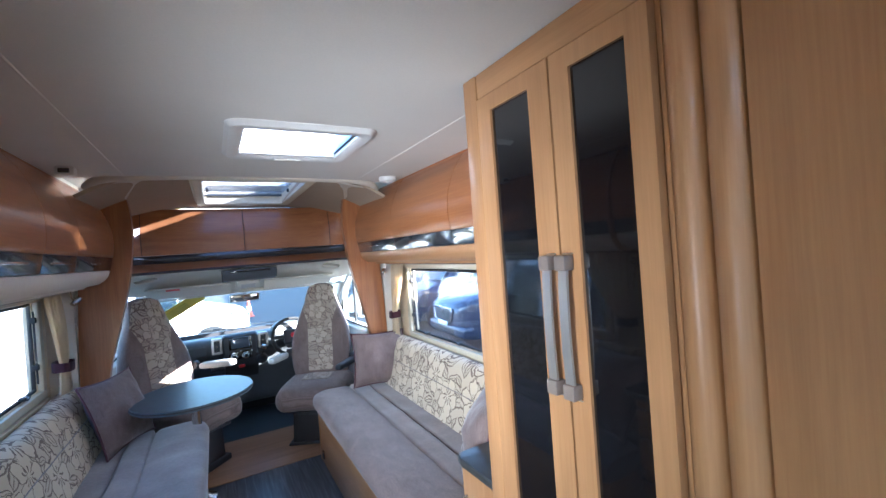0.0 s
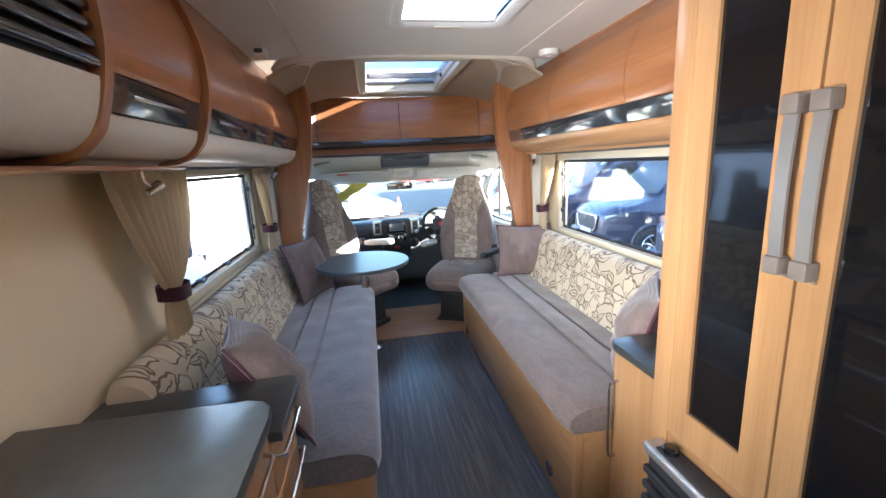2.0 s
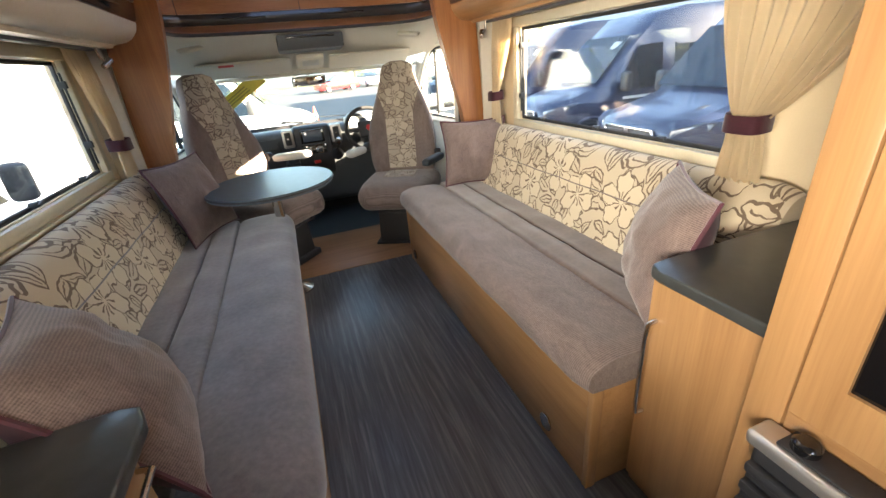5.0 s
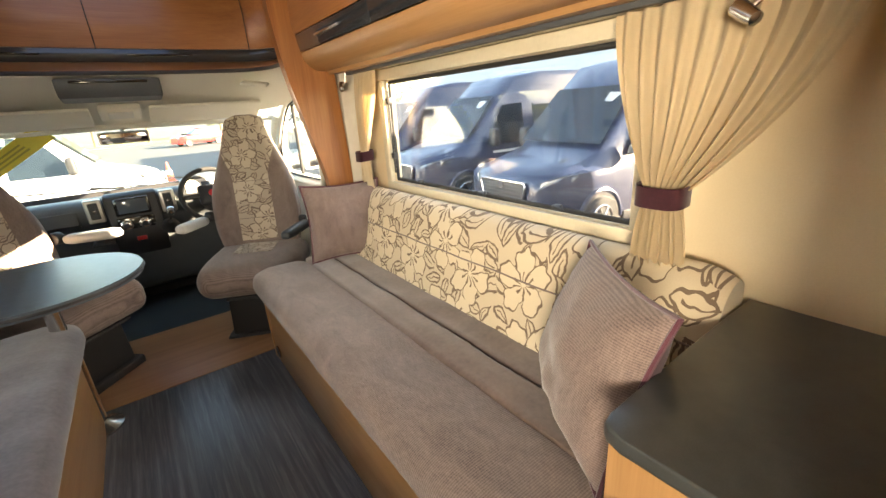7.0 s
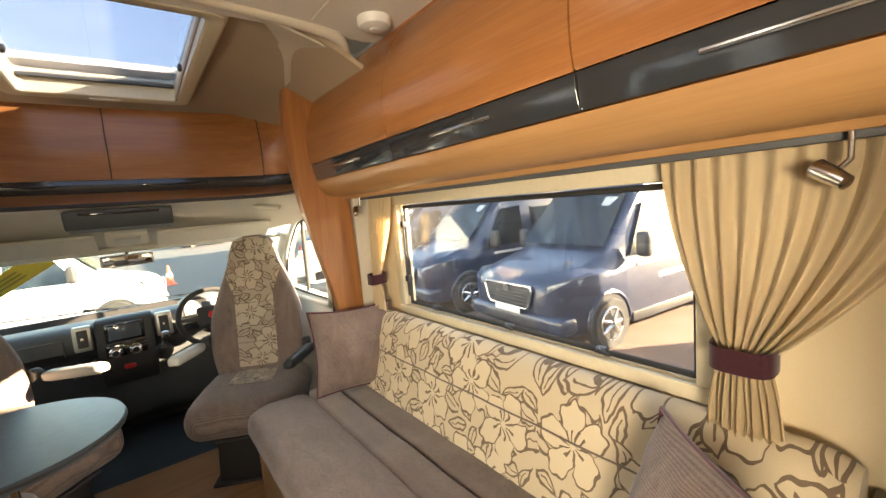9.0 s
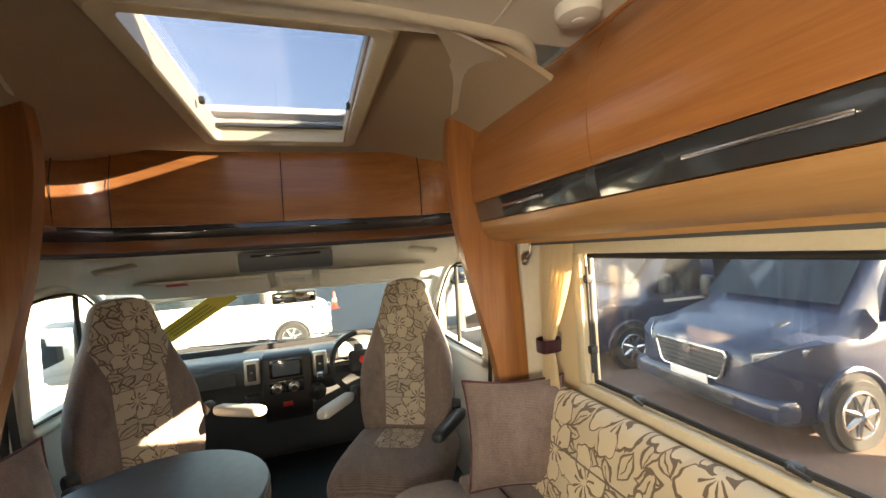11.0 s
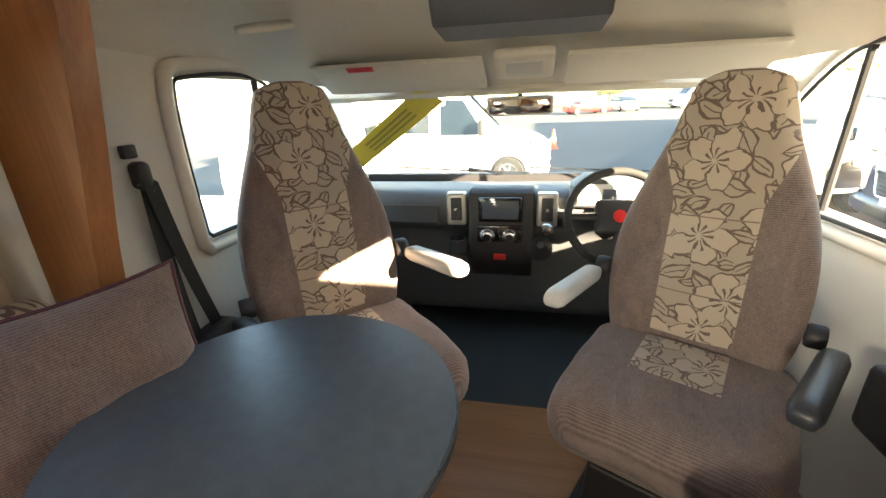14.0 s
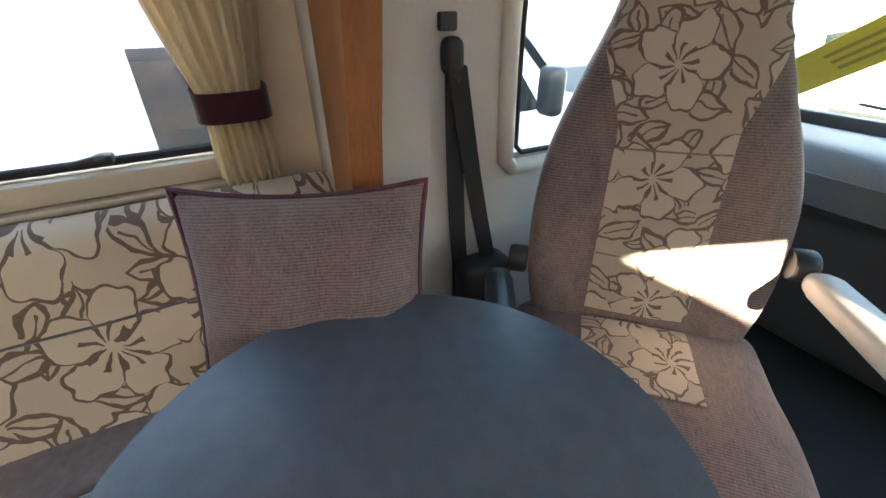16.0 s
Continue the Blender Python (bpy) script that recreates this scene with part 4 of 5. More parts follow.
# ---- side windows with blinds, catches and curtains ----
def side_window(s, W, name):
    y0, y1, z0, z1 = W
    w = thing(name, (1.13 * s, (y0 + y1) / 2, z0), "wide acrylic window in a cream frame, black catches", "window", kind="structure")

    def X(a, b):
        return sorted((a * s, b * s))
    for a in ((y0 - 0.05, y1 + 0.05, z0 - 0.045, z0), (y0 - 0.05, y1 + 0.05, z1, z1 + 0.05), (y0 - 0.05, y0, z0, z1), (y1, y1 + 0.05, z0, z1)):
        part("frame", box(*X(1.112, 1.139), *a, 0.006), M_WINFRAME, w)
    part("blind_cassette", box(*X(1.085, 1.139), y0 - 0.03, y1 + 0.03, z1 + 0.052, z1 + 0.098, 0.012, 3), M_WINFRAME, w)
    part("sill_rail", box(*X(1.10, 1.139), y0 - 0.05, y1 + 0.05, z0 - 0.062, z0 - 0.047, 0.005), M_WINFRAME, w)
    seal = [(1.150 * s, y0 + 0.012, z0 + 0.012), (1.150 * s, y1 - 0.012, z0 + 0.012), (1.150 * s, y1 - 0.012, z1 - 0.012), (1.150 * s, y0 + 0.012, z1 - 0.012)]
    part("seal", tube(seal, 0.010, 8, None, True), M_RUBBER, w, "black rubber seal")
    part("pane", box(*X(1.158, 1.166), y0, y1, z0, z1), M_ACRYL, w).visible_shadow = False
    for f, zz in ((0.18, 0), (0.52, 0), (0.80, 0)):
        c = y1 - f * (y1 - y0)
        k = part("catch", box(*X(1.118, 1.15), c - 0.016, c + 0.016, z0 + 0.012, z0 + 0.032, 0.006), M_BLACK, w)
        part("lever", tube([(1.12 * s, c, z0 + 0.028), (1.105 * s, c - 0.01, z0 + 0.03), (1.10 * s, c - 0.05, z0 + 0.026)], [0.008, 0.007, 0.005], 8), M_BLACK, k)
    for zz in (z0 + 0.14, z1 - 0.10):
        part("hinge", box(*X(1.118, 1.15), y1 - 0.035, y1 - 0.01, zz - 0.016, zz + 0.016, 0.005), M_BLACK, w)
    part("stay", tube([(1.13 * s, y1 - 0.02, z0 + 0.05), (1.13 * s, y1 - 0.02, z1 - 0.05)], 0.005, 8), M_BLACK, w)
    return w


# frame of the unseen window added around the kitchen-side fill lamp
kw = thing("window_fill", (-1.13, -0.5, 1.06), "unseen cream-framed window added for the kitchen fill lamp", "window", kind="structure")
for a in ((-0.89, -0.16, 1.02, 1.06), (-0.89, -0.16, 1.44, 1.48), (-0.89, -0.85, 1.06, 1.44), (-0.20, -0.16, 1.06, 1.44)):
    part("frame", box(-1.139, -1.115, *a, 0.005), M_WINFRAME, kw)


side_window(1, WIN_R, "window_right")
side_window(-1, WIN_L, "window_left")


def curtain(s, ya, yb, yt, z_top, z_tie, z_bot, label, folds=9, wide_bot=0.07, half=0.045):
    """Gathered from ya..yb at the rail to a tie-back at yt, flaring below it."""
    c = thing("curtain", (1.06 * s, yt, z_bot), label, "curtain", "window curtains")
    nu, nv = folds * 10, 40
    bm = bmesh.new()
    g = []
    for i in range(nu + 1):
        u = i / nu
        row = []
        for j in range(nv + 1):
            v = j / nv
            z = z_top + (z_bot - z_top) * v
            vt = (z_top - z_tie) / (z_top - z_bot)
            if v < vt:
                k = (v / vt)
                g_ = k ** 1.7
                y = (ya + (yb - ya) * u) * (1 - g_) + (yt + (u - 0.5) * 2 * half) * g_
                y += 0.05 * (yt - (ya + yb) / 2) * math.sin(math.pi * k) * (-0.4)
            else:
                k = (v - vt) / (1 - vt)
                y = yt + (u - 0.5) * 2 * (half + (wide_bot - half) * math.sin(k * math.pi / 2))
            amp = 0.016 * (0.55 + 0.45 * noise.noise((u * 4, v * 1.5, s + ya))) + 0.006 * math.sin(v * 3)
            ph = u * folds * math.tau + 0.8 * noise.noise((u * 3 + 7, v * 2, ya))
            near = math.exp(-((v - vt) / 0.05) ** 2)
            x = 1.055 - amp * math.sin(ph) * (1 - 0.5 * near) - 0.022 * math.sin(min(v / vt, 1) * math.pi / 2) - 0.015 * math.sin(u * math.pi)
            if v > vt:
                x += 0.01 * math.sin(ph * 0.5) * (v - vt) / (1 - vt)
            row.append(bm.verts.new((x * s, y, z + 0.012 * math.sin(ph) * (v > 0.99))))
        g.append(row)
    for i in range(nu):
        for j in range(nv):
            bm.faces.new((g[i][j], g[i + 1][j], g[i + 1][j + 1], g[i][j + 1]))
    bmesh.ops.solidify(bm, geom=bm.faces[:], thickness=0.0025)
    part("cloth", bm, M_CURTAIN, c)
    n = 28
    band = bmesh.new()
    rows = []
    for k in range(n + 1):
        a = k / n * math.tau
        yy = yt + (half + 0.014) * math.copysign(abs(math.cos(a)) ** 0.6, math.cos(a))
        xx = 1.030 + 0.045 * math.copysign(abs(math.sin(a)) ** 0.6, math.sin(a))
        rows.append([band.verts.new((xx * s, yy, z_tie + 0.026 * q + 0.004 * math.sin(a))) for q in (-1, -0.3, 0.3, 1)])
    for A, B in zip(rows, rows[1:]):
        for q in range(3):
            band.faces.new((A[q], B[q], B[q + 1], A[q + 1]))
    bmesh.ops.solidify(band, geom=band.faces[:], thickness=-0.003)
    part("tie_back", band, M_PLUM, c, "plum fabric tie-back")
    return c


curtain(1, 0.46, 0.93, 0.76, 1.462, 1.043, 0.868, "cream curtain gathered by a plum tie-back", 10)
curtain(1, 2.20, 2.43, 2.375, 1.475, 1.05, 0.88, "cream curtain gathered by a plum tie-back", 7, 0.05, 0.03)
curtain(-1, 0.64, 1.20, 0.87, 1.475, 1.04, 0.88, "cream curtain gathered by a plum tie-back", 10)
curtain(-1, 2.22, 2.45, 2.35, 1.475, 1.05, 0.90, "cream curtain gathered by a plum tie-back", 7, 0.055, 0.05)
for s in (1, -1):
    y0 = 0.265 if s > 0 else 0.62
    solid("curtain_rail", box(*sorted((1.005 * s, 1.03 * s)), y0, 2.435, 1.462, 1.49, 0.003), M_DASH, "dark grey curtain rail under the lockers", "curtain rail")
    for yl in ((0.60, 2.40) if s > 0 else (0.72, 2.40)):
        sp = thing("spot_lamp", (0.99 * s, yl, 1.45), "small chrome reading spot lamp, unlit", "lamp", "reading lamps")
        part("bracket", tube([(0.99 * s, yl, 1.485), (0.985 * s, yl, 1.43), (0.975 * s, yl + 0.012, 1.415)], 0.005, 8), M_CHROME, sp)
        part("head", moved(lathe([(0.006, -0.03), (0.013, -0.026), (0.016, 0.0), (0.017, 0.028), (0.014, 0.030)], (0, 0, 0), "z", 18), pose(0.972 * s, yl + 0.02, 1.405, 60, 0, 150)), M_CHROME, sp)

# ---- table ----
tb = thing("pedestal_table", (-0.40, 2.40, 0), "oval dark slate table on a single metal leg", "table")
TX, TY, TA, TB = -0.41, 2.40, 0.345, 0.345
oval = [(TX + TA * math.cos(k * math.tau / 96), TY + TB * math.sin(k * math.tau / 96)) for k in range(96)]
part("tabletop", prism(oval, "z", 0.712, 0.74, 0.004, 2), M_TABLE, tb)
rimline = [(TX + (TA + 0.0005) * math.cos(k * math.tau / 96), TY + (TB + 0.0005) * math.sin(k * math.tau / 96), 0.726) for k in range(96)]
part("edge_band", tube(rimline, 0.006, 6, None, True), M_BLACK, tb)
part("leg", lathe([(0.028, 0.02), (0.028, 0.70), (0.05, 0.705), (0.05, 0.712)], (TX, TY + 0.05, 0), "z", 24), M_CHROME, tb)
part("foot", lathe([(0.09, 0.0), (0.09, 0.01), (0.05, 0.025), (0.03, 0.04)], (TX, TY + 0.05, 0), "z", 28), M_CHROME, tb)

# ---- ceiling fittings ----
def rooflight(name, R, z, label, depth, pane_z):
    x0, x1, y0, y1 = R
    t = thing(name, ((x0 + x1) / 2, (y0 + y1) / 2, z), label, "rooflight", kind="structure")
    w = 0.065
    outer = [(x0 - w, y0 - w), (x1 + w, y0 - w), (x1 + w, y1 + w), (x0 - w, y1 + w)]
    bm = bmesh.new()
    loops = []
    for k, (off, h) in enumerate(((w, z + 0.01), (w, z - 0.012), (w - 0.015, z - 0.028), (0.012, z - 0.028), (0.0, z - 0.018), (0.0, pane_z + 0.02))):
        ring = []
        r = 0.03 + off * 0.4
        for cx, cy, a0 in ((x1 + off - r, y1 + off - r, 0), (x0 - off + r, y1 + off - r, 90), (x0 - off + r, y0 - off + r, 180), (x1 + off - r, y0 - off + r, 270)):
            for q in range(6):
                a = radians(a0 + q * 18)
                ring.append(bm.verts.new((cx + r * math.cos(a), cy + r * math.sin(a), h)))
        loops.append(ring)
    for A, B in zip(loops, loops[1:]):
        for k in range(len(A)):
            bm.faces.new((A[k], A[(k + 1) % len(A)], B[(k + 1) % len(A)], B[k]))
    part("frame", bm, M_WINFRAME if pane_z > 2.13 else M_WHITEPL, t)
    part("pane", box(x0, x1, y0, y1, pane_z, pane_z + 0.006), M_ROOFGL if pane_z > 2.13 else M_ROOFCLR, t)
    part("pull_bar", box((x0 + x1) / 2 - 0.06, (x0 + x1) / 2 + 0.06, y1 + 0.012, y1 + 0.04, z - 0.034, z - 0.024, 0.004), M_RIM, t)
    part("blind_bar", box(x0 + 0.004, x1 - 0.004, y1 - 0.03, y1 - 0.004, pane_z - 0.022, pane_z - 0.006, 0.004), M_DASH if pane_z > 2.13 else M_WHITEPL, t)
    return t


rooflight("rooflight_lounge", RL1, CZ + 0.008, "white framed rooflight in the lounge ceiling", 0.05, 2.072)
rl2 = rooflight("rooflight_cab", RL2, 2.085, "cream framed rooflight over the cab", 0.1, 2.15)
for x in (RL2[0] + 0.015, RL2[1] - 0.015):
    part("catch", lathe([(0.014, 0), (0.017, 0.006), (0.015, 0.016), (0.008, 0.02)], (x, 2.72, 2.125), "x", 14), M_BLACK, rl2)
# ceiling seams
for x in (-0.62, 0.62):
    solid("trim_seam", tube([(x, REAR, CZ + 0.001), (x, 1.9, CZ + 0.001)], 0.004, 6), M_CEIL, "raised seam of the ceiling lining", "trim", "structure")
sd = thing("smoke_alarm", (0.80, 1.76, 2.03), "round white smoke alarm on the ceiling", "smoke alarm")
part("body", lathe([(0.058, 0.03), (0.058, 0.012), (0.052, 0.002), (0.03, -0.004), (0.02, -0.004)], (0.80, 1.76, 2.03), "z", 32), M_WHITEPL, sd)
part("button", lathe([(0.016, 0.0), (0.016, -0.007), (0.012, -0.008)], (0.80, 1.76, 2.03), "z", 20), M_WHITEPL, sd)
sn = thing("alarm_sensor", (-0.80, 1.70, 2.03), "small white sensor box on the ceiling", "sensor")
part("body", box(-0.84, -0.77, 1.66, 1.72, 2.02, 2.06, 0.008, 3), M_WHITEPL, sn)
part("lens", box(-0.825, -0.785, 1.652, 1.661, 2.03, 2.05, 0.003), M_DASH, sn)


# ---- cab seats ----
def cab_seat(m, label, light_side):
    t = thing("cab_seat", (0, 0, 0), label, "seat", "swivel cab seats", local=True)
    hw = smooth_line([(0.235, 0.50), (0.262, 0.62), (0.268, 0.76), (0.25, 0.90), (0.205, 1.04), (0.158, 1.16), (0.135, 1.245), (0.108, 1.31), (0.045, 1.338)], 4)

    def lean(z):
        return 0.235 + (z - 0.5) * 0.16

    def thick(z):
        return 0.075 if z < 1.0 else 0.075 - (z - 1.0) * 0.06
    seg = 28
    bm = bmesh.new()
    rings = []
    for p in hw:
        w, z = p[0], p[1]
        ring = []
        for k in range(seg):
            a = k / seg * math.tau
            cx = math.copysign(abs(math.cos(a)) ** 0.55, math.cos(a))
            cy = math.copysign(abs(math.sin(a)) ** 0.55, math.sin(a))
            x = w * cx
            y = lean(z) + thick(z) * cy
            if cy < 0 and z < 1.02:
                y -= 0.035 * max(0, abs(cx) - 0.5) * 2 * (1 - max(0, z - 0.85) / 0.17 if z > 0.85 else 1)
            ring.append(bm.verts.new((x, y, z)))
        rings.append(ring)
    for A, B in zip(rings, rings[1:]):
        for k in range(seg):
            bm.faces.new((A[k], A[(k + 1) % seg], B[(k + 1) % seg], B[k]))
    bm.faces.new(rings[0][::-1])
    bm.faces.new(rings[-1])
    bk = part("backrest", bm, M_SEAT_C, t)

    def front(u, v, half):
        z = 0.555 + (1.332 - 0.555) * v
        i = min(range(len(hw)), key=lambda q: abs(hw[q][1] - z))
        w = min(hw[i][0] - 0.004, half(z))
        x = (-1 + 2 * u) * w
        puff = 0.006 * math.sin(math.pi * u) + 0.003 * noise.noise((x * 12, z * 12, 3))
        d = abs(x) / max(hw[i][0], 0.01)
        cy = (max(0.0, 1 - d ** 3.6)) ** (1 / 3.6)
        return (x, lean(z) - thick(z) * cy - 0.004 - puff, z)
    stripe = sheet(lambda u, v: front(u, v, lambda z: 0.112 if z < 0.98 else 0.112 + (z - 0.98) * 0.35), 14, 44, 0.004)
    part("centre_panel", stripe, M_FLORAL_SEAT, bk, "floral centre panel")
    for z in (0.70, 0.94):
        part("seam", tube([front(u / 8, (z - 0.555) / 0.79, lambda q: 0.11) for u in range(9)], 0.0022, 6), M_SEAT_C, bk)
    cu = pad(0.585, 0.57, 0.18, 0.14, 16, 0.45, 0.005, 4)
    for v in cu.verts:
        r = max(0.0, -v.co.y - 0.05)
        v.co.x *= 1 - 0.9 * r * r * 2.2
        v.co.z -= 0.25 * max(0, -v.co.y - 0.15) ** 1.5
    tops = [Vector((v.co.x, v.co.y - 0.03, v.co.z + 0.435)) for v in cu.verts if v.co.z > 0.02]
    part("seat_cushion", moved(cu, pose(0, -0.03, 0.435)), M_SEAT_CB, t)

    def padtop(u, v):
        """A spot of the panel, lying on the cushion."""
        x, y = -0.115 + 0.23 * u, -0.06 + 0.21 * v
        near = sorted(tops, key=lambda q: (q.x - x) ** 2 + (q.y - y) ** 2)[:5]
        w = [1 / ((q.x - x) ** 2 + (q.y - y) ** 2 + 1e-5) for q in near]
        return (x, y, sum(k * q.z for k, q in zip(w, near)) / sum(w) + 0.005)
    part("seat_panel", sheet(padtop, 10, 8, 0.004), M_FLORAL_PAD, t, "floral seat panel")
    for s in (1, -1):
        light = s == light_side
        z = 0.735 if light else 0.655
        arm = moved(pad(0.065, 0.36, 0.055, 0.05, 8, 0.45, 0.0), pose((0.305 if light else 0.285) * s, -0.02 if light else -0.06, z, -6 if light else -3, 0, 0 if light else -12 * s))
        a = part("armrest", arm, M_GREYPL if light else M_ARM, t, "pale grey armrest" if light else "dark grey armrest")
        part("arm_pivot", lathe([(0.03, -0.022), (0.034, -0.015), (0.034, 0.015), (0.03, 0.022)], (0.285 * s, 0.19, z - 0.005), "x", 18), M_BLACK, a)
    part("side_trim", box(0.225, 0.262, -0.14, 0.22, 0.30, 0.40, 0.012, 3), M_BLACK, t)
    part("side_trim", box(-0.262, -0.225, -0.14, 0.22, 0.30, 0.40, 0.012, 3), M_BLACK, t)
    part("swivel_plate", lathe([(0.21, 0.285), (0.22, 0.29), (0.22, 0.325), (0.20, 0.335)], (0, 0.02, 0), "z", 32), M_BLACK, t)
    part("slide_rail", box(-0.20, -0.16, -0.23, 0.24, 0.325, 0.35, 0.004), M_BLACK, t)
    part("slide_rail", box(0.16, 0.20, -0.23, 0.24, 0.325, 0.35, 0.004), M_BLACK, t)
    part("lever", tube([(-0.12, -0.20, 0.335), (-0.13, -0.27, 0.33), (0.13, -0.27, 0.33), (0.12, -0.20, 0.335)], 0.009, 8), M_BLACK, t)
    part("pedestal", prism([(-0.19, 0.0), (0.19, 0.0), (0.17, 0.285), (-0.17, 0.285)], "y", -0.16, 0.20, 0.012, 3), M_BLACK, t)
    part("pedestal_skirt", box(-0.215, 0.215, -0.19, 0.225, 0.0, 0.05, 0.012, 3), M_BLACK, t)
    t.matrix_world = m
    return t


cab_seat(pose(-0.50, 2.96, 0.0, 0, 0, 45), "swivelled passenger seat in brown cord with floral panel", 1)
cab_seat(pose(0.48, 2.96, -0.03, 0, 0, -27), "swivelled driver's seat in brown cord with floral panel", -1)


# ---- dashboard ----
ds = thing("dashboard", (0, 3.85, 0), "dark grey moulded dashboard with silver vents", "dashboard")
prof = smooth_line([(4.24, 0.80), (3.98, 0.84), (3.78, 0.855), (3.70, 0.835), (3.675, 0.78), (3.70, 0.70), (3.76, 0.64), (3.80, 0.50), (3.86, 0.30), (3.95, 0.12), (4.24, 0.10)], 4)
part("body", prism([(p[0], p[1]) for p in prof], "x", -0.97, 0.97, 0.01), M_DASH, ds)
part("glove_lid", prism([(3.668, 0.80), (3.664, 0.72), (3.70, 0.69), (3.72, 0.70), (3.70, 0.80)], "x", -0.86, -0.36, 0.008, 3), M_DASH, ds)
part("centre_console", prism([(3.63, 0.535), (3.615, 0.60), (3.655, 0.86), (3.675, 0.875), (3.80, 0.87), (3.82, 0.50), (3.70, 0.45)], "x", -0.215, 0.075, 0.010, 3), M_BLACK, ds)
hu = part("head_unit", box(-0.170, 0.025, 3.628, 3.66, 0.735, 0.848, 0.006), M_GLOSSBLK, ds)
part("screen", box(-0.152, 0.008, 3.6245, 3.63, 0.75, 0.836, 0.002), M_SCREEN, hu, "pale reflecting touch screen")
part("heater_panel", box(-0.175, 0.03, 3.622, 3.65, 0.615, 0.722, 0.006), M_GLOSSBLK, ds)
for x in (-0.129, -0.030):
    k = part("knob", lathe([(0.034, 0.012), (0.034, 0.0), (0.028, -0.004), (0.026, -0.022), (0.021, -0.025)], (x, 3.622, 0.673), "y", 26), M_CHROME, ds, "silver heater dial")
    part("knob_cap", lathe([(0.017, 0.0), (0.016, -0.003)], (x, 3.597, 0.673), "y", 20), M_BLACK, k)
part("hazard_button", box(-0.10, -0.045, 3.612, 3.63, 0.562, 0.590, 0.004), M_RED, ds, "red hazard button")
for x0, x1 in ((-0.315, -0.225), (0.085, 0.175)):
    sv = part("vent_surround", box(x0, x1, 3.635, 3.69, 0.715, 0.865, 0.012, 3), M_ALU, ds, "silver vent surround")
    part("vent_core", box(x0 + 0.02, x1 - 0.02, 3.631, 3.645, 0.74, 0.845, 0.004), M_BLACK, sv)
    for q in range(5):
        part("vent_fin", box(x0 + 0.024 + q * 0.0095, x0 + 0.027 + q * 0.0095, 3.627, 3.635, 0.745, 0.84), M_DASH, sv)
    part("vent_tab", box((x0 + x1) / 2 - 0.008, (x0 + x1) / 2 + 0.008, 3.62, 3.632, 0.785, 0.80, 0.002), M_CHROME, sv)
part("cup_holder", lathe([(0.045, -0.06), (0.045, 0.0), (0.038, 0.004), (0.036, -0.05), (0.01, -0.05)], (-0.265, 3.61, 0.66), "z", 24), M_BLACK, ds)
part("cup_shelf", box(-0.33, -0.215, 3.56, 3.72, 0.575, 0.60, 0.01), M_BLACK, ds)
gl = thing("gear_lever", (0.10, 3.6, 0.6), "gear lever with a silver-topped knob and black gaiter", "gear lever")
part("gaiter", moved(lathe([(0.055, 0.0), (0.045, 0.03), (0.03, 0.06), (0.014, 0.09)], (0, 0, 0), "z", 20), pose(0.105, 3.62, 0.62, 60, 0, 0)), M_BLACK, gl)
part("stick", tube([(0.105, 3.60, 0.64), (0.12, 3.53, 0.71)], 0.008, 8), M_BLACK, gl)
part("knob", moved(lathe([(0.012, -0.03), (0.024, -0.01), (0.027, 0.01), (0.02, 0.028), (0.008, 0.033)], (0, 0, 0), "z", 20), pose(0.125, 3.515, 0.735, 35, 0, 0)), M_CHROME, gl)

wh = thing("steering_wheel", (0.38, 3.46, 0.81), "black leather steering wheel with three spokes", "steering wheel", local=True)
part("rim", tube([(0.185 * math.cos(a * math.tau / 48), 0.185 * math.sin(a * math.tau / 48), 0) for a in range(48)], 0.0165, 10, None, True), M_RUBBER, wh)
part("hub", pad(0.17, 0.14, 0.05, 0.25, 8, 0.4, 0.0), M_BLACK, wh)
part("badge", lathe([(0.024, 0.030), (0.024, 0.036), (0.018, 0.038)], (0, 0, 0), "z", 24), M_RED, wh, "round red badge")
for a in (0, 180, 270):
    c, s_ = math.cos(radians(a)), math.sin(radians(a))
    part("spoke", tube([(0.06 * c, 0.06 * s_, 0.005), (0.18 * c, 0.18 * s_, 0)], [0.02, 0.014], 8), M_BLACK, wh)
wh.matrix_world = pose(0.385, 3.47, 0.81, 62, 0, 0)
part("column", lathe([(0.045, 0.0), (0.05, -0.22)], (0, 0, 0), "z", 20), M_BLACK, wh)
ic = part("binnacle", moved(prism([(-0.17, 0.0), (-0.16, 0.09), (-0.10, 0.13), (0.10, 0.13), (0.16, 0.09), (0.17, 0.0)], "y", -0.06, 0.10, 0.015, 3), pose(0.39, 3.70, 0.80)), M_DASH, ds)
part("dial_panel", box(0.25, 0.53, 3.634, 3.642, 0.815, 0.905, 0.004), M_WHITEPL, ic, "pale instrument panel")
part("display", box(0.35, 0.42, 3.631, 3.637, 0.84, 0.885, 0.002), M_SCREEN, ic)

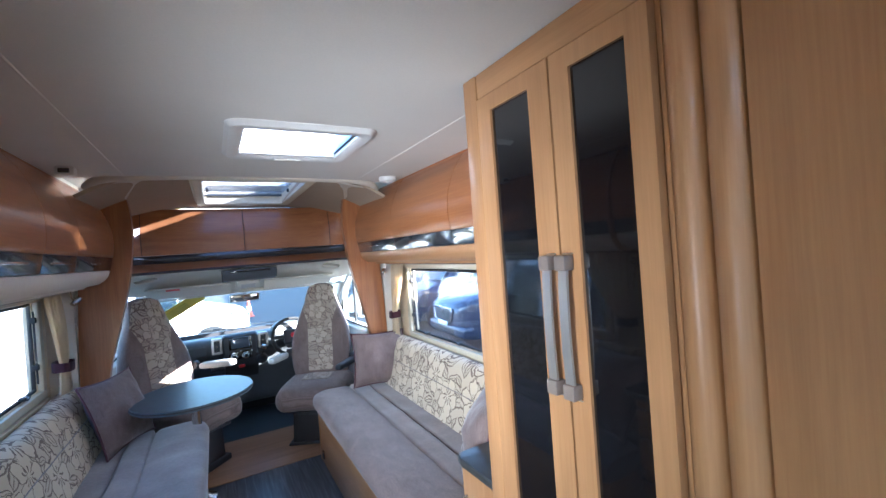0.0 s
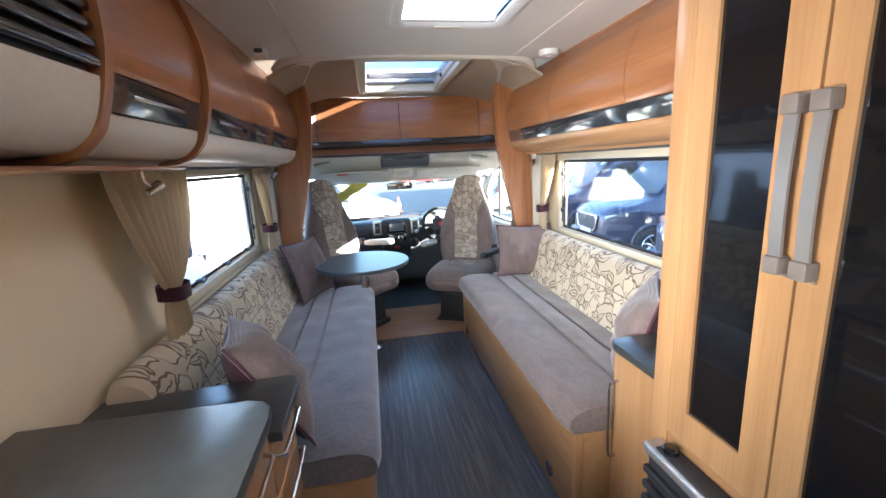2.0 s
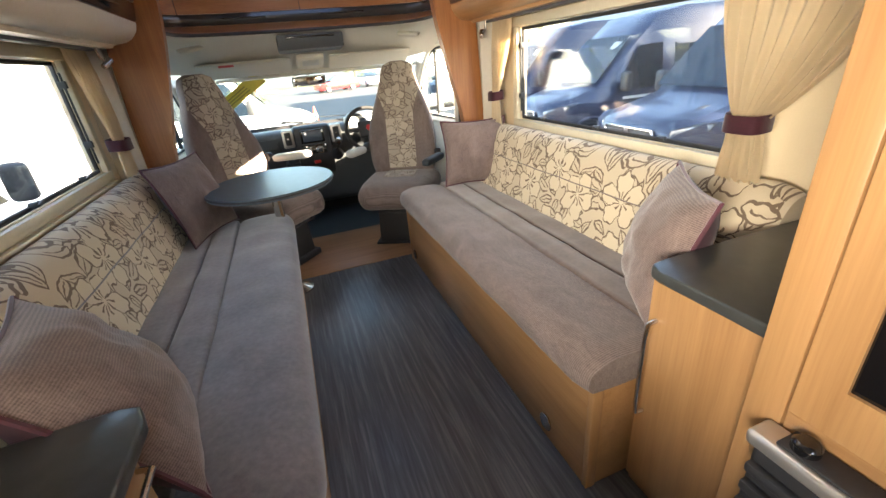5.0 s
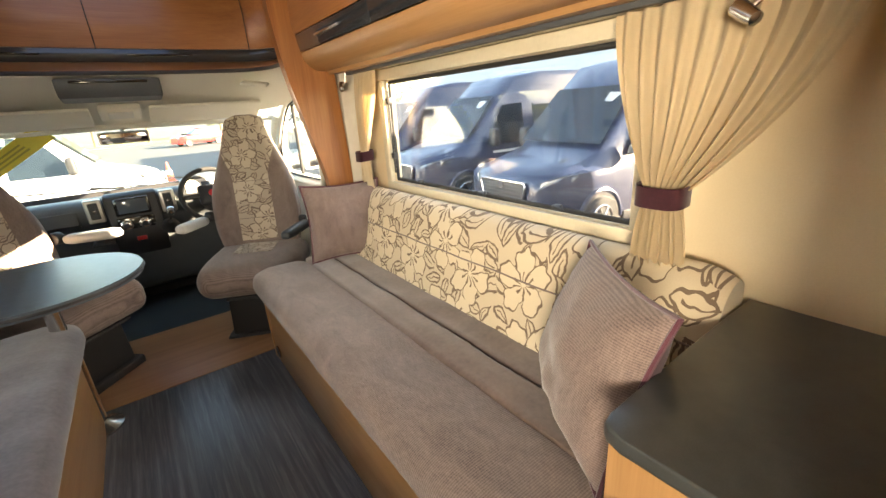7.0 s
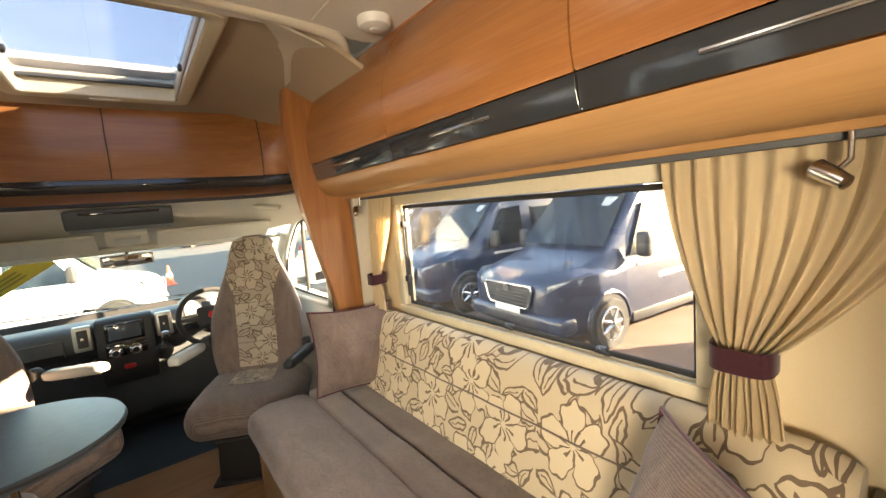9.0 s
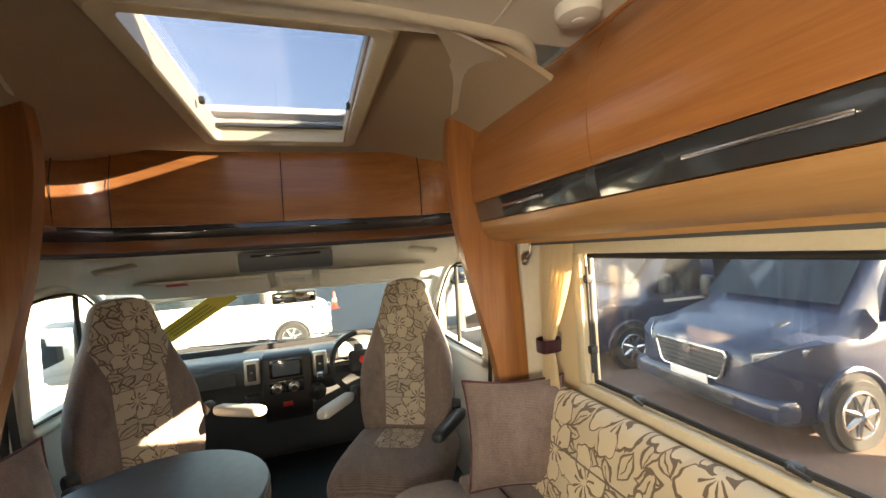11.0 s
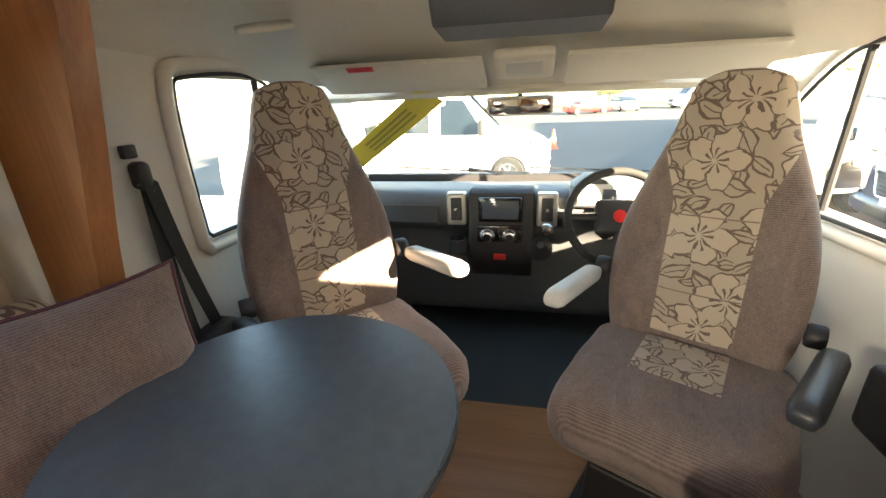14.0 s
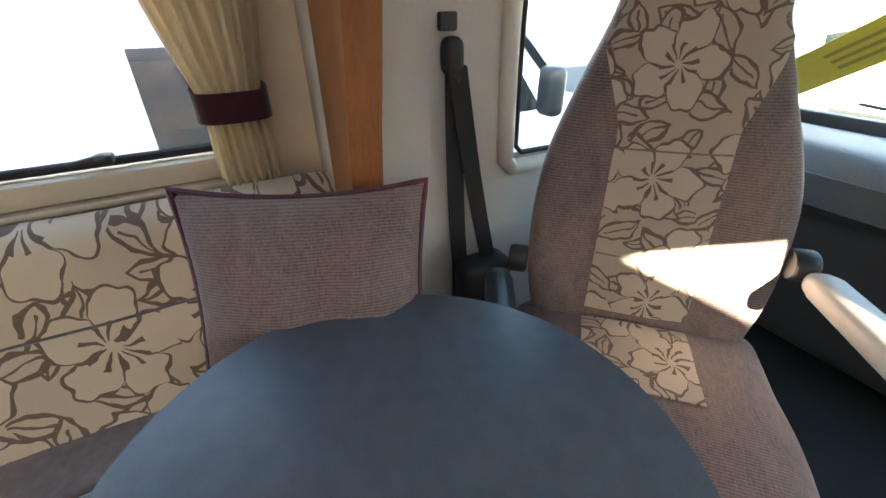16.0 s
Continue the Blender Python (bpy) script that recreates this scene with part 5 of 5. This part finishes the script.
# ---- overhead fittings of the cab ----
oc = thing("overhead_console", (0.01, 2.95, 1.47), "dark grey overhead console with a slim slot", "console")
part("shell", prism([(2.93, 1.51), (2.925, 1.475), (2.955, 1.425), (3.10, 1.41), (3.12, 1.51)], "x", -0.195, 0.22, 0.010, 3), M_DASH, oc)
part("slot", box(-0.14, 0.165, 2.918, 2.930, 1.488, 1.500, 0.003), M_GLOSSBLK, oc)
for x0, x1 in ((-0.76, -0.12), (0.16, 0.80)):
    v = thing("sun_visor", ((x0 + x1) / 2, 3.5, 1.36), "folded cream sun visor above the windscreen", "sun visor", "sun visors")
    part("flap", moved(pad(x1 - x0, 0.20, 0.022, 0.1, 8, 0.4, 0.0), pose((x0 + x1) / 2, 3.47, 1.345, -26, 0, 0)), M_CABW, v)
    part("hinge_rod", tube([(x0 + 0.03, 3.56, 1.325), (x1 - 0.03, 3.56, 1.325)], 0.006, 8), M_WHITEPL, v)
    if x0 < 0:
        part("warning_label", moved(box(-0.05, 0.05, -0.0, 0.03, 0, 0.001), pose(-0.56, 3.365, 1.378, -26)), M_RED, v, "small red warning label")
md = thing("map_light", (0.02, 3.45, 1.36), "cream interior light unit above the mirror", "light unit")
part("body", moved(pad(0.20, 0.16, 0.04, 0.1, 8, 0.4, 0.0), pose(0.02, 3.42, 1.365, -24)), M_CABW, md)
part("lens", moved(box(-0.06, 0.06, -0.05, 0.03, -0.026, -0.020, 0.003), pose(0.02, 3.42, 1.365, -24)), M_GREYPL, md)
mr = thing("rear_view_mirror", (0, 3.68, 1.22), "black rear-view mirror on the windscreen", "mirror")
part("housing", moved(pad(0.27, 0.035, 0.075, 0.1, 10, 0.35, 0.0), pose(0.0, 3.70, 1.222, 6, 0, 4)), M_GREYPL, mr)
part("glass", moved(box(-0.125, 0.125, -0.0215, -0.0195, -0.03, 0.03, 0.004), pose(0.0, 3.70, 1.222, 6, 0, 4)), mat("mirror glass", (0.85, 0.86, 0.87), 0.03, 1.0), mr)
part("stem", tube([(0, 3.71, 1.25), (0, 3.73, 1.29)], 0.010, 8), M_BLACK, mr)

# ---- belts and posts ----
for s in (1, -1):
    b = thing("seat_belt", (0.92 * s, 2.77, 0.5), "black seat belt hanging from its upper anchor", "seat belt", "seat belts")
    part("anchor_cover", moved(pad(0.05, 0.04, 0.075, 0.1, 8, 0.45, 0.0), pose(0.965 * s, 2.775, 1.105)), M_BLACK, b)
    part("slider_button", box(*sorted((0.975 * s, 0.995 * s)), 2.755, 2.795, 1.15, 1.185, 0.005), M_BLACK, b)
    part("guide_loop", tube([(0.955 * s, 2.75, 1.085), (0.945 * s, 2.775, 1.06), (0.955 * s, 2.80, 1.085)], 0.007, 8), M_BLACK, b)
    for k, (ye, ze) in enumerate(((2.80, 0.52), (2.90, 0.50))):
        st = sheet(lambda u, v, ye=ye, ze=ze, k=k: ((0.955 - 0.012 * k + 0.015 * math.sin(v * 3)) * s, 2.752 + 0.046 * u + (ye - 2.775) * v, 1.085 + (ze - 1.085) * v), 2, 14, 0.0018)
        part("webbing", st, M_RUBBER, b)
    part("reel_cover", moved(pad(0.09, 0.16, 0.20, 0.1, 8, 0.3, 0.0), pose(0.95 * s, 2.86, 0.50)), M_BLACK, b)
    lp = thing("door_striker", (0.99 * s, 3.0, 0.93), "black door latch plate on the post", "latch")
    part("plate", box(*sorted((0.984 * s, 0.998 * s)), 2.945, 2.968, 0.885, 0.965, 0.004), M_BLACK, lp)
    part("slot", box(*sorted((0.980 * s, 0.986 * s)), 2.950, 2.963, 0.90, 0.925, 0.001), M_DASH, lp)

# yellow printed sun strip lying against the windscreen
yb = thing("windscreen_banner", (-0.5, 3.9, 1.0), "yellow printed banner hung across the windscreen corner", "banner")
M_YEL = mottled("yellow banner vinyl", (0.62, 0.50, 0.06), (0.70, 0.58, 0.09), 60, 0.5, 0.05)


def banner(u, v):
    a = Vector((-0.95, 4.06, 0.93)).lerp(Vector((-0.37, 3.70, 1.285)), u)
    n = Vector((0.45, 0.42, -0.36)).normalized()
    return a + n * (v - 0.5) * 0.13 + Vector((0, -0.004 - 0.004 * math.sin(u * 9), 0))


part("strip", sheet(banner, 16, 4, 0.002), M_YEL, yb)
M_BAR = mat("faint banner print", (0.34, 0.28, 0.05), 0.6)
for q in range(3):
    bar = sheet(lambda u, v, q=q: Vector(banner(0.30 + 0.5 * u, 0.28 + q * 0.2 + 0.09 * v)) + Vector((0, -0.009, 0.0)), 10, 1)
    part("print_line", bar, M_BAR, yb)
wp = thing("wiper", (-0.4, 4.2, 0.85), "black windscreen wipers parked at the glass", "wiper")
part("blade", tube([(-0.75, 4.20, 0.895), (-0.30, 4.235, 0.862), (0.05, 4.245, 0.85)], 0.006, 6), M_BLACK, wp)
part("blade", tube([(0.05, 4.20, 0.885), (0.45, 4.235, 0.862), (0.75, 4.245, 0.85)], 0.006, 6), M_BLACK, wp)
part("arm", tube([(-0.10, 4.25, 0.846), (-0.30, 4.235, 0.875)], 0.009, 6), M_BLACK, wp)

for s in (1, -1):
    dmr = thing("door_mirror", (1.2 * s, 3.8, 0.85), "grey door mirror outside the cab window", "mirror", "door mirrors")
    part("housing", moved(pad(0.20, 0.10, 0.36, 0.1, 8, 0.4, 0.0), pose(1.24 * s, 3.78, 1.02, 0, 0, 12 * s)), M_GREYPL, dmr)
    part("glass", moved(box(-0.085, 0.085, -0.058, -0.054, -0.15, 0.15, 0.002), pose(1.24 * s, 3.78, 1.02, 0, 0, 12 * s)), bpy.data.materials["mirror glass"], dmr)
    part("arm", tube([(1.05 * s, 3.80, 0.88), (1.18 * s, 3.79, 0.88), (1.22 * s, 3.78, 0.93)], 0.022, 8), M_BLACK, dmr)

# ---- outdoors ----
GZ = -0.72
M_ASPH = mottled("asphalt", (0.04, 0.04, 0.042), (0.066, 0.065, 0.063), 60, 0.85, 0.4, big=0.35, distance=0.004)
M_PAVE = mottled("pale brick forecourt", (0.12, 0.075, 0.055), (0.18, 0.115, 0.085), 25, 0.85, 0.3, big=0.8, distance=0.004)
M_NAVY = mottled("dark blue metallic paint", (0.012, 0.019, 0.044), (0.017, 0.026, 0.058), 300, 0.3, 0.01, metal=0.0, coat=0.4)
M_WPAINT = mottled("white gloss paint", (0.76, 0.77, 0.78), (0.80, 0.81, 0.82), 60, 0.3, 0.01, coat=0.7)
M_VGLASS = mat("tinted vehicle glass", (0.02, 0.03, 0.04), 0.03, spec=0.7, coat=0.5)
M_LAMP = mat("headlamp lens", (0.42, 0.45, 0.48), 0.08, 0.6, coat=1.0)
M_REDP = mottled("red car paint", (0.40, 0.02, 0.02), (0.48, 0.03, 0.03), 60, 0.25, 0.01, coat=0.8)
M_CONE = mat("orange cone plastic", (0.75, 0.12, 0.05), 0.5)
M_LEAF = mottled("yellow-green foliage", (0.06, 0.09, 0.02), (0.16, 0.14, 0.03), 9, 0.8, 0.3, big=1.2)
M_BARK = mottled("brown bark", (0.10, 0.07, 0.045), (0.16, 0.11, 0.07), 30, 0.9, 0.5)
ground = bmesh.new()
gv = [ground.verts.new((x, y, GZ)) for x, y in ((-900, -900), (900, -900), (900, 900), (-900, 900))]
ground.faces.new(gv)
solid("ground", ground, M_ASPH, "grey asphalt of the sales yard", "ground", "structure")
solid("pavement", box(1.9, 11.5, -6, 12, GZ + 0.004, GZ + 0.012), M_PAVE, "reddish block-paved strip under the vans", "pavement", "structure")


def wheel(parent, x, y, r, s):
    w = part("wheel", lathe([(r * 0.62, -0.10), (r * 0.93, -0.11), (r, -0.07), (r, 0.07), (r * 0.93, 0.11), (r * 0.62, 0.10)], (x, y, r), "y", 36), M_RUBBER, parent)
    rim = bmesh.new()
    for k in range(7):
        a = k / 7 * math.tau
        tube([(x + r * 0.1 * math.cos(a), y + 0.095 * s, r + r * 0.1 * math.sin(a)), (x + r * 0.60 * math.cos(a + 0.09), y + 0.085 * s, r + r * 0.60 * math.sin(a + 0.09))], [r * 0.11, r * 0.08], 6, rim)
    join(rim, lathe([(r * 0.16, -0.01), (r * 0.16, 0.012), (r * 0.1, 0.02)], (x, y + 0.095 * s, r), "y", 16))
    tube([(x + r * 0.62 * math.cos(k / 32 * math.tau), y + 0.098 * s, r + r * 0.62 * math.sin(k / 32 * math.tau)) for k in range(32)], r * 0.045, 6, rim, True)
    part("rim", rim, M_CHROME, w, "silver alloy rim")
    part("brake_disc", lathe([(r * 0.58, -0.004), (r * 0.58, 0.004)], (x, y + 0.03 * s, r), "y", 28), M_BLACK, w)


def loft(sections):
    """Skin rings of equal length into one closed body."""
    bm = bmesh.new()
    rings = [[bm.verts.new(p) for p in s] for s in sections]
    for A, B in zip(rings, rings[1:]):
        n = len(A)
        for k in range(n):
            bm.faces.new((A[k], A[(k + 1) % n], B[(k + 1) % n], B[k]))
    bm.faces.new(rings[0][::-1])
    bm.faces.new(rings[-1])
    return bm


def van(m, paint, label, tall=2.55, length=5.6):
    """A panel-van camper, nose towards -x, its middle line at y = 0."""
    t = thing("camper_van", (0, 0, 0), label, "van", "parked vehicles", local=True)

    def ring(x, top, half, half_top, low=0.28):
        prof = [(-half * 0.93, low), (-half, low + 0.12), (-half, min(0.95, top - 0.1)), (-half * 0.99, min(1.05, top - 0.05)),
                (-half_top, top - 0.10), (-half_top * 0.9, top - 0.02), (-half_top * 0.45, top), (half_top * 0.45, top), (half_top * 0.9, top - 0.02), (half_top, top - 0.10),
                (half * 0.99, min(1.05, top - 0.05)), (half, min(0.95, top - 0.1)), (half, low + 0.12), (half * 0.93, low)]
        return [(x, y, z) for y, z in prof]
    part("body", loft([ring(0.0, 0.92, 0.72, 0.62, 0.34), ring(0.06, 1.0, 0.86, 0.74, 0.30), ring(0.25, 1.09, 0.97, 0.84), ring(0.62, 1.17, 1.0, 0.88), ring(1.02, 1.28, 1.01, 0.86),
                       ring(1.45, 1.72, 1.01, 0.82), ring(1.86, 2.12, 1.01, 0.80), ring(2.25, tall - 0.1, 1.01, 0.78), ring(2.9, tall, 1.01, 0.82), ring(length - 0.1, tall, 1.01, 0.82), ring(length, tall - 0.08, 0.97, 0.78)]), paint, t)
    wsn = bmesh.new()
    q = [(1.06, -0.80, 1.33), (1.06, 0.80, 1.33), (1.80, 0.70, 2.08), (1.80, -0.70, 2.08)]
    a = [wsn.verts.new((x - 0.028, y, z + 0.028)) for x, y, z in q]
    wsn.faces.new(a)
    bmesh.ops.solidify(wsn, geom=wsn.faces[:], thickness=0.01)
    ws_ = part("windscreen", wsn, M_VGLASS, t, "dark tinted windscreen")
    tk = bmesh.new()
    b4 = [tk.verts.new((1.70 - 0.045, y, z)) for y, z in ((-0.62, 2.01), (-0.40, 2.02), (-0.40, 1.90), (-0.62, 1.88))]
    for v, dz in zip(b4, (0.02, 0.02, -0.10, -0.10)):
        v.co.x += dz
    tk.faces.new(b4)
    bmesh.ops.solidify(tk, geom=tk.faces[:], thickness=0.003)
    part("price_card", tk, M_WHITEPL, ws_, "white price card")
    mouth = [(0.46, 0.93), (0.49, 0.88), (0.42, 0.66), (0.37, 0.62), (-0.37, 0.62), (-0.42, 0.66), (-0.49, 0.88), (-0.46, 0.93)]
    gr = part("grille", prism(mouth, "x", -0.045, 0.06, 0.01), M_BLACK, t, "black mesh grille")
    part("grille_frame", tube([(-0.048, y, z) for y, z in mouth], 0.016, 8, None, True), M_CHROME, gr, "chrome grille frame")
    for k in range(5):
        w = 0.40 + 0.015 * k
        part("grille_bar", box(-0.056, -0.044, -w, w, 0.665 + k * 0.05, 0.678 + k * 0.05, 0.003), M_DASH, gr)
    part("badge", moved(lathe([(0.055, -0.012), (0.05, 0.012)], (0, 0, 0), "x", 24), pose(-0.06, 0, 0.87)), M_CHROME, t)
    for s in (1, -1):
        part("hood_vent", moved(box(-0.10, 0.10, -0.13, 0.13, 0, 0.008, 0.003), pose(0.60, 0.45 * s, 1.152, 0, -14, 0)), M_BLACK, t, "black slotted hood vent")
    part("bumper", moved(pad(0.34, 1.98, 0.26, 0.04, 10, 0.4, 0.0), pose(0.13, 0, 0.45)), paint, t)
    part("air_dam", box(-0.045, 0.05, -0.55, 0.55, 0.36, 0.50, 0.02, 3), M_BLACK, t)
    part("number_plate", box(-0.072, -0.060, -0.26, 0.26, 0.535, 0.635, 0.003), M_WHITEPL, t)
    for s in (1, -1):
        hl = part("headlight", moved(prism([(-0.21, -0.07), (-0.19, 0.05), (0.16, 0.125), (0.25, 0.12), (0.16, -0.03), (0.02, -0.09)], "y", -0.055, 0.055, 0.012, 3), pose(0.215, 0.80 * s, 0.90, 0, 0, 44 * s)), M_LAMP, t, "clear swept-back headlight")
        part("lamp_bezel", moved(prism([(-0.225, -0.085), (-0.205, 0.06), (0.16, 0.14), (0.275, 0.135), (0.17, -0.045), (0.02, -0.105)], "y", -0.045, 0.045, 0.006, 2), pose(0.222, 0.80 * s, 0.90, 0, 0, 44 * s)), M_BLACK, hl)
        part("fog_lamp", lathe([(0.055, -0.01), (0.05, 0.012)], (0.01, 0.74 * s, 0.48), "x", 18), M_LAMP, t)
        part("wheel_arch", tube([(0.86 + 0.42 * math.cos(a), 1.0 * s, 0.36 + 0.42 * math.sin(a)) for a in [math.pi * k / 16 for k in range(17)]], 0.035, 8), paint, t)
        sw = bmesh.new()
        pts = [(1.35, 1.20), (1.85, 1.92), (2.35, 1.95), (2.35, 1.20)]
        f = [sw.verts.new((x, (1.018 - (z - 1.05) * 0.17) * s, z)) for x, z in pts]
        sw.faces.new(f)
        bmesh.ops.solidify(sw, geom=sw.faces[:], thickness=0.01)
        part("side_window", sw, M_VGLASS, t)
        rear = bmesh.new()
        f = [rear.verts.new((x, (1.018 - (z - 1.05) * 0.15) * s, z)) for x, z in ((2.6, 1.25), (2.6, 1.92), (3.9, 1.92), (3.9, 1.25))]
        rear.faces.new(f)
        bmesh.ops.solidify(rear, geom=rear.faces[:], thickness=0.01)
        part("side_window", rear, M_VGLASS, t)
        mi = part("door_mirror", moved(pad(0.14, 0.20, 0.34, 0.1, 8, 0.4, 0.0), pose(1.42, 1.16 * s, 1.36)), M_BLACK, t)
        part("stripe", box(1.5, length - 0.5, *sorted((1.008 * s, 1.014 * s)), 1.04, 1.085), M_WHITEPL, t, "white body stripe")
        part("stripe", box(2.0, length - 0.5, *sorted((1.010 * s, 1.016 * s)), 0.80, 0.875), M_WHITEPL, t, "white body stripe")
        part("sill", box(1.35, length - 1.6, *sorted((0.97 * s, 1.02 * s)), 0.26, 0.40, 0.01), M_BLACK, t)
        for x in (0.86, length - 1.15):
            part("arch_lining", lathe([(0.41, -0.03), (0.41, 0.03)], (x, 0.985 * s, 0.37), "y", 28), M_BLACK, t)
            wheel(t, x, 0.94 * s, 0.35, s)
    t.matrix_world = m
    return t


v1 = van(pose(4.20, 4.50, GZ, 0, 0, -6), M_NAVY, "dark blue camper van parked nose-in beside the window")
v2 = van(pose(4.30, 7.45, GZ, 0, 0, -6), M_NAVY, "dark blue camper van parked in the row")
van(pose(4.45, 10.4, GZ, 0, 0, -6), M_NAVY, "dark blue camper van parked at the end of the row")
# white coachbuilt motorhome crossing in front, and a pale one beside
van(pose(0.45, 12.0, GZ, 0, 0, 180), M_WPAINT, "white camper van parked across the yard in front", 2.75, 6.4)
van(pose(-3.7, 5.9, GZ, 0, 0, -90), M_WPAINT, "white van parked alongside the lounge window", 2.6, 6.0)
van(pose(-4.6, 13.0, GZ, 0, 0, -80), M_WPAINT, "white van parked further along", 2.6, 5.6)


def motorhome(m, label):
    t = thing("motorhome", (0, 0, 0), label, "motorhome", "parked vehicles", local=True)
    part("body", box(0.9, 7.0, -1.15, 1.15, 0.45, 2.90, 0.12, 4), M_WPAINT, t)
    part("cab", prism([(-0.6, 0.4), (-0.6, 1.0), (0.0, 1.25), (0.7, 2.05), (0.92, 2.1), (0.92, 0.4)], "y", -1.0, 1.0, 0.06, 3), M_WPAINT, t)
    for s in (1, -1):
        part("window", box(2.0, 3.4, *sorted((1.14 * s, 1.16 * s)), 1.6, 2.2, 0.02), M_VGLASS, t)
        for x in (0.2, 5.0):
            wheel(t, x, 0.95 * s, 0.35, s)
    t.matrix_world = m
    return t


# unseen sun blocker, added to trim the sun patch from the right window
motorhome(pose(2.1, -0.68, GZ), "unseen white motorhome added to block sun from the window")


def car(m, paint, label):
    t = thing("parked_car", (0, 0, 0), label, "car", "parked vehicles", local=True)

    def ring(x, top, half, half_top, low=0.25):
        mid = min(0.85, top - 0.06)
        return [(x, y, z) for y, z in ((-half * 0.92, low), (-half, low + 0.15), (-half, mid), (-half_top, top - 0.04), (-half_top * 0.6, top), (half_top * 0.6, top), (half_top, top - 0.04), (half, mid), (half, low + 0.15), (half * 0.92, low))]
    part("body", loft([ring(0, 0.75, 0.72, 0.68), ring(0.3, 0.88, 0.86, 0.8), ring(1.2, 0.98, 0.88, 0.82), ring(4.1, 0.98, 0.86, 0.8), ring(4.25, 0.8, 0.78, 0.7)]), paint, t)
    part("glasshouse", loft([ring(1.05, 1.0, 0.80, 0.76, 0.9), ring(1.75, 1.44, 0.80, 0.60, 0.9), ring(3.2, 1.46, 0.80, 0.60, 0.9), ring(3.95, 1.02, 0.78, 0.7, 0.9)]), M_VGLASS, t)
    part("roof", box(1.8, 3.2, -0.58, 0.58, 1.44, 1.48, 0.015), paint, t)
    for s in (1, -1):
        part("headlight", moved(pad(0.2, 0.28, 0.14, 0.1, 6, 0.4, 0.0), pose(0.12, 0.62 * s, 0.70)), M_LAMP, t)
        for x in (0.8, 3.45):
            wheel(t, x, 0.80 * s, 0.31, s)
    t.matrix_world = m
    return t


M_CLAD = mottled("pale grey cladding", (0.42, 0.43, 0.44), (0.50, 0.51, 0.52), 30, 0.6, 0.1, big=0.6)
# added building, sized so its shadow falls on the asphalt ahead
sb = thing("shade_building", (17, 10.5, GZ), "pale grey clad building added beyond the vans to shade the yard", "building")
part("wall", box(16, 26, -1, 22, GZ, GZ + 5.7), M_CLAD, sb)
part("roof", box(15.7, 26.3, -1.3, 22.3, GZ + 5.702, GZ + 6.0, 0.04), M_GREYPL, sb)
for k in range(6):
    y = 1.0 + k * 3.5
    wn_ = part("window", box(15.93, 15.998, y, y + 2.2, GZ + 1.0, GZ + 2.8, 0.02), M_WHITEPL, sb)
    part("pane", box(15.915, 15.928, y + 0.08, y + 2.12, GZ + 1.08, GZ + 2.72), M_VGLASS, wn_)
car(pose(8.4, 23, GZ, 0, 0, 60), M_NAVY, "dark blue car parked across the yard")
car(pose(3.2, 44, GZ, 0, 0, 20), M_REDP, "red car parked far across the yard")
car(pose(9.5, 46, GZ, 0, 0, 100), M_WPAINT, "white car parked far across the yard")
car(pose(-3.2, 44, GZ, 0, 0, 160), M_REDP, "red car parked far across the yard")
for x, y in ((6.4, 20.4), (0.9, 18.2)):
    cn = thing("traffic_cone", (x, y, GZ), "orange traffic cone on the asphalt", "cone", "traffic cones")
    part("cone", lathe([(0.15, 0.03), (0.03, 0.70), (0.02, 0.71)], (x, y, GZ), "z", 20), M_CONE, cn)
    part("base", box(x - 0.2, x + 0.2, y - 0.2, y + 0.2, GZ, GZ + 0.035, 0.01), M_CONE, cn)
    part("band", lathe([(0.111, 0.30), (0.088, 0.43)], (x, y, GZ), "z", 20), M_WHITEPL, cn)
van(pose(14, 50, GZ, 0, 0, 10), M_WPAINT, "white van parked far across the yard", 2.6, 5.6)
solid("ground_verge", box(-80, 80, 56, 75, GZ + 0.004, GZ + 0.10), mottled("dry grass", (0.16, 0.16, 0.05), (0.26, 0.24, 0.09), 8, 0.9, 0.4, big=0.4), "dry grass verge beyond the yard", "grass", "structure")


def bush(x, y, r, h, seed):
    rnd = random.Random(seed)
    t = thing("tree", (x, y, GZ), "autumn-yellow tree at the edge of the yard", "tree", "boundary trees")
    part("trunk", tube([(x, y, GZ), (x + 0.1, y, GZ + h * 0.35), (x, y + 0.1, GZ + h * 0.7)], [0.16, 0.11, 0.04], 8), M_BARK, t)
    vs, fs = [], []
    for k in range(1500):
        d = Vector((rnd.gauss(0, 1), rnd.gauss(0, 1), rnd.gauss(0, 1))).normalized() * r * (0.4 + 0.6 * rnd.random() ** 0.4)
        lump = 1 + 0.35 * noise.noise(d * 0.9 + Vector((seed, 0, 0)))
        c = Vector((x, y, GZ + h * 0.65)) + Vector((d.x * lump, d.y * lump, d.z * lump * h / r * 0.38))
        a = Vector((rnd.gauss(0, 1), rnd.gauss(0, 1), rnd.gauss(0, 1))).normalized() * 0.16
        b = a.orthogonal().normalized() * 0.10
        i = len(vs)
        vs += [c - a, c + b, c + a, c - b]
        fs.append((i, i + 1, i + 2, i + 3))
    me = bpy.data.meshes.new("crown")
    me.from_pydata([v - Vector((x, y, GZ)) for v in vs], [], fs)
    me.materials.append(M_LEAF)
    ob = new("crown", me)
    ob.parent = t
    return t


for k, x in enumerate((-22, -13, -5, 2, 9, 17, 26, 35)):
    bush(x + (k % 3), 58 + (k * 7) % 6, 2.6 + (k % 3) * 0.6, 5.0 + (k * 5) % 4, k + 1)
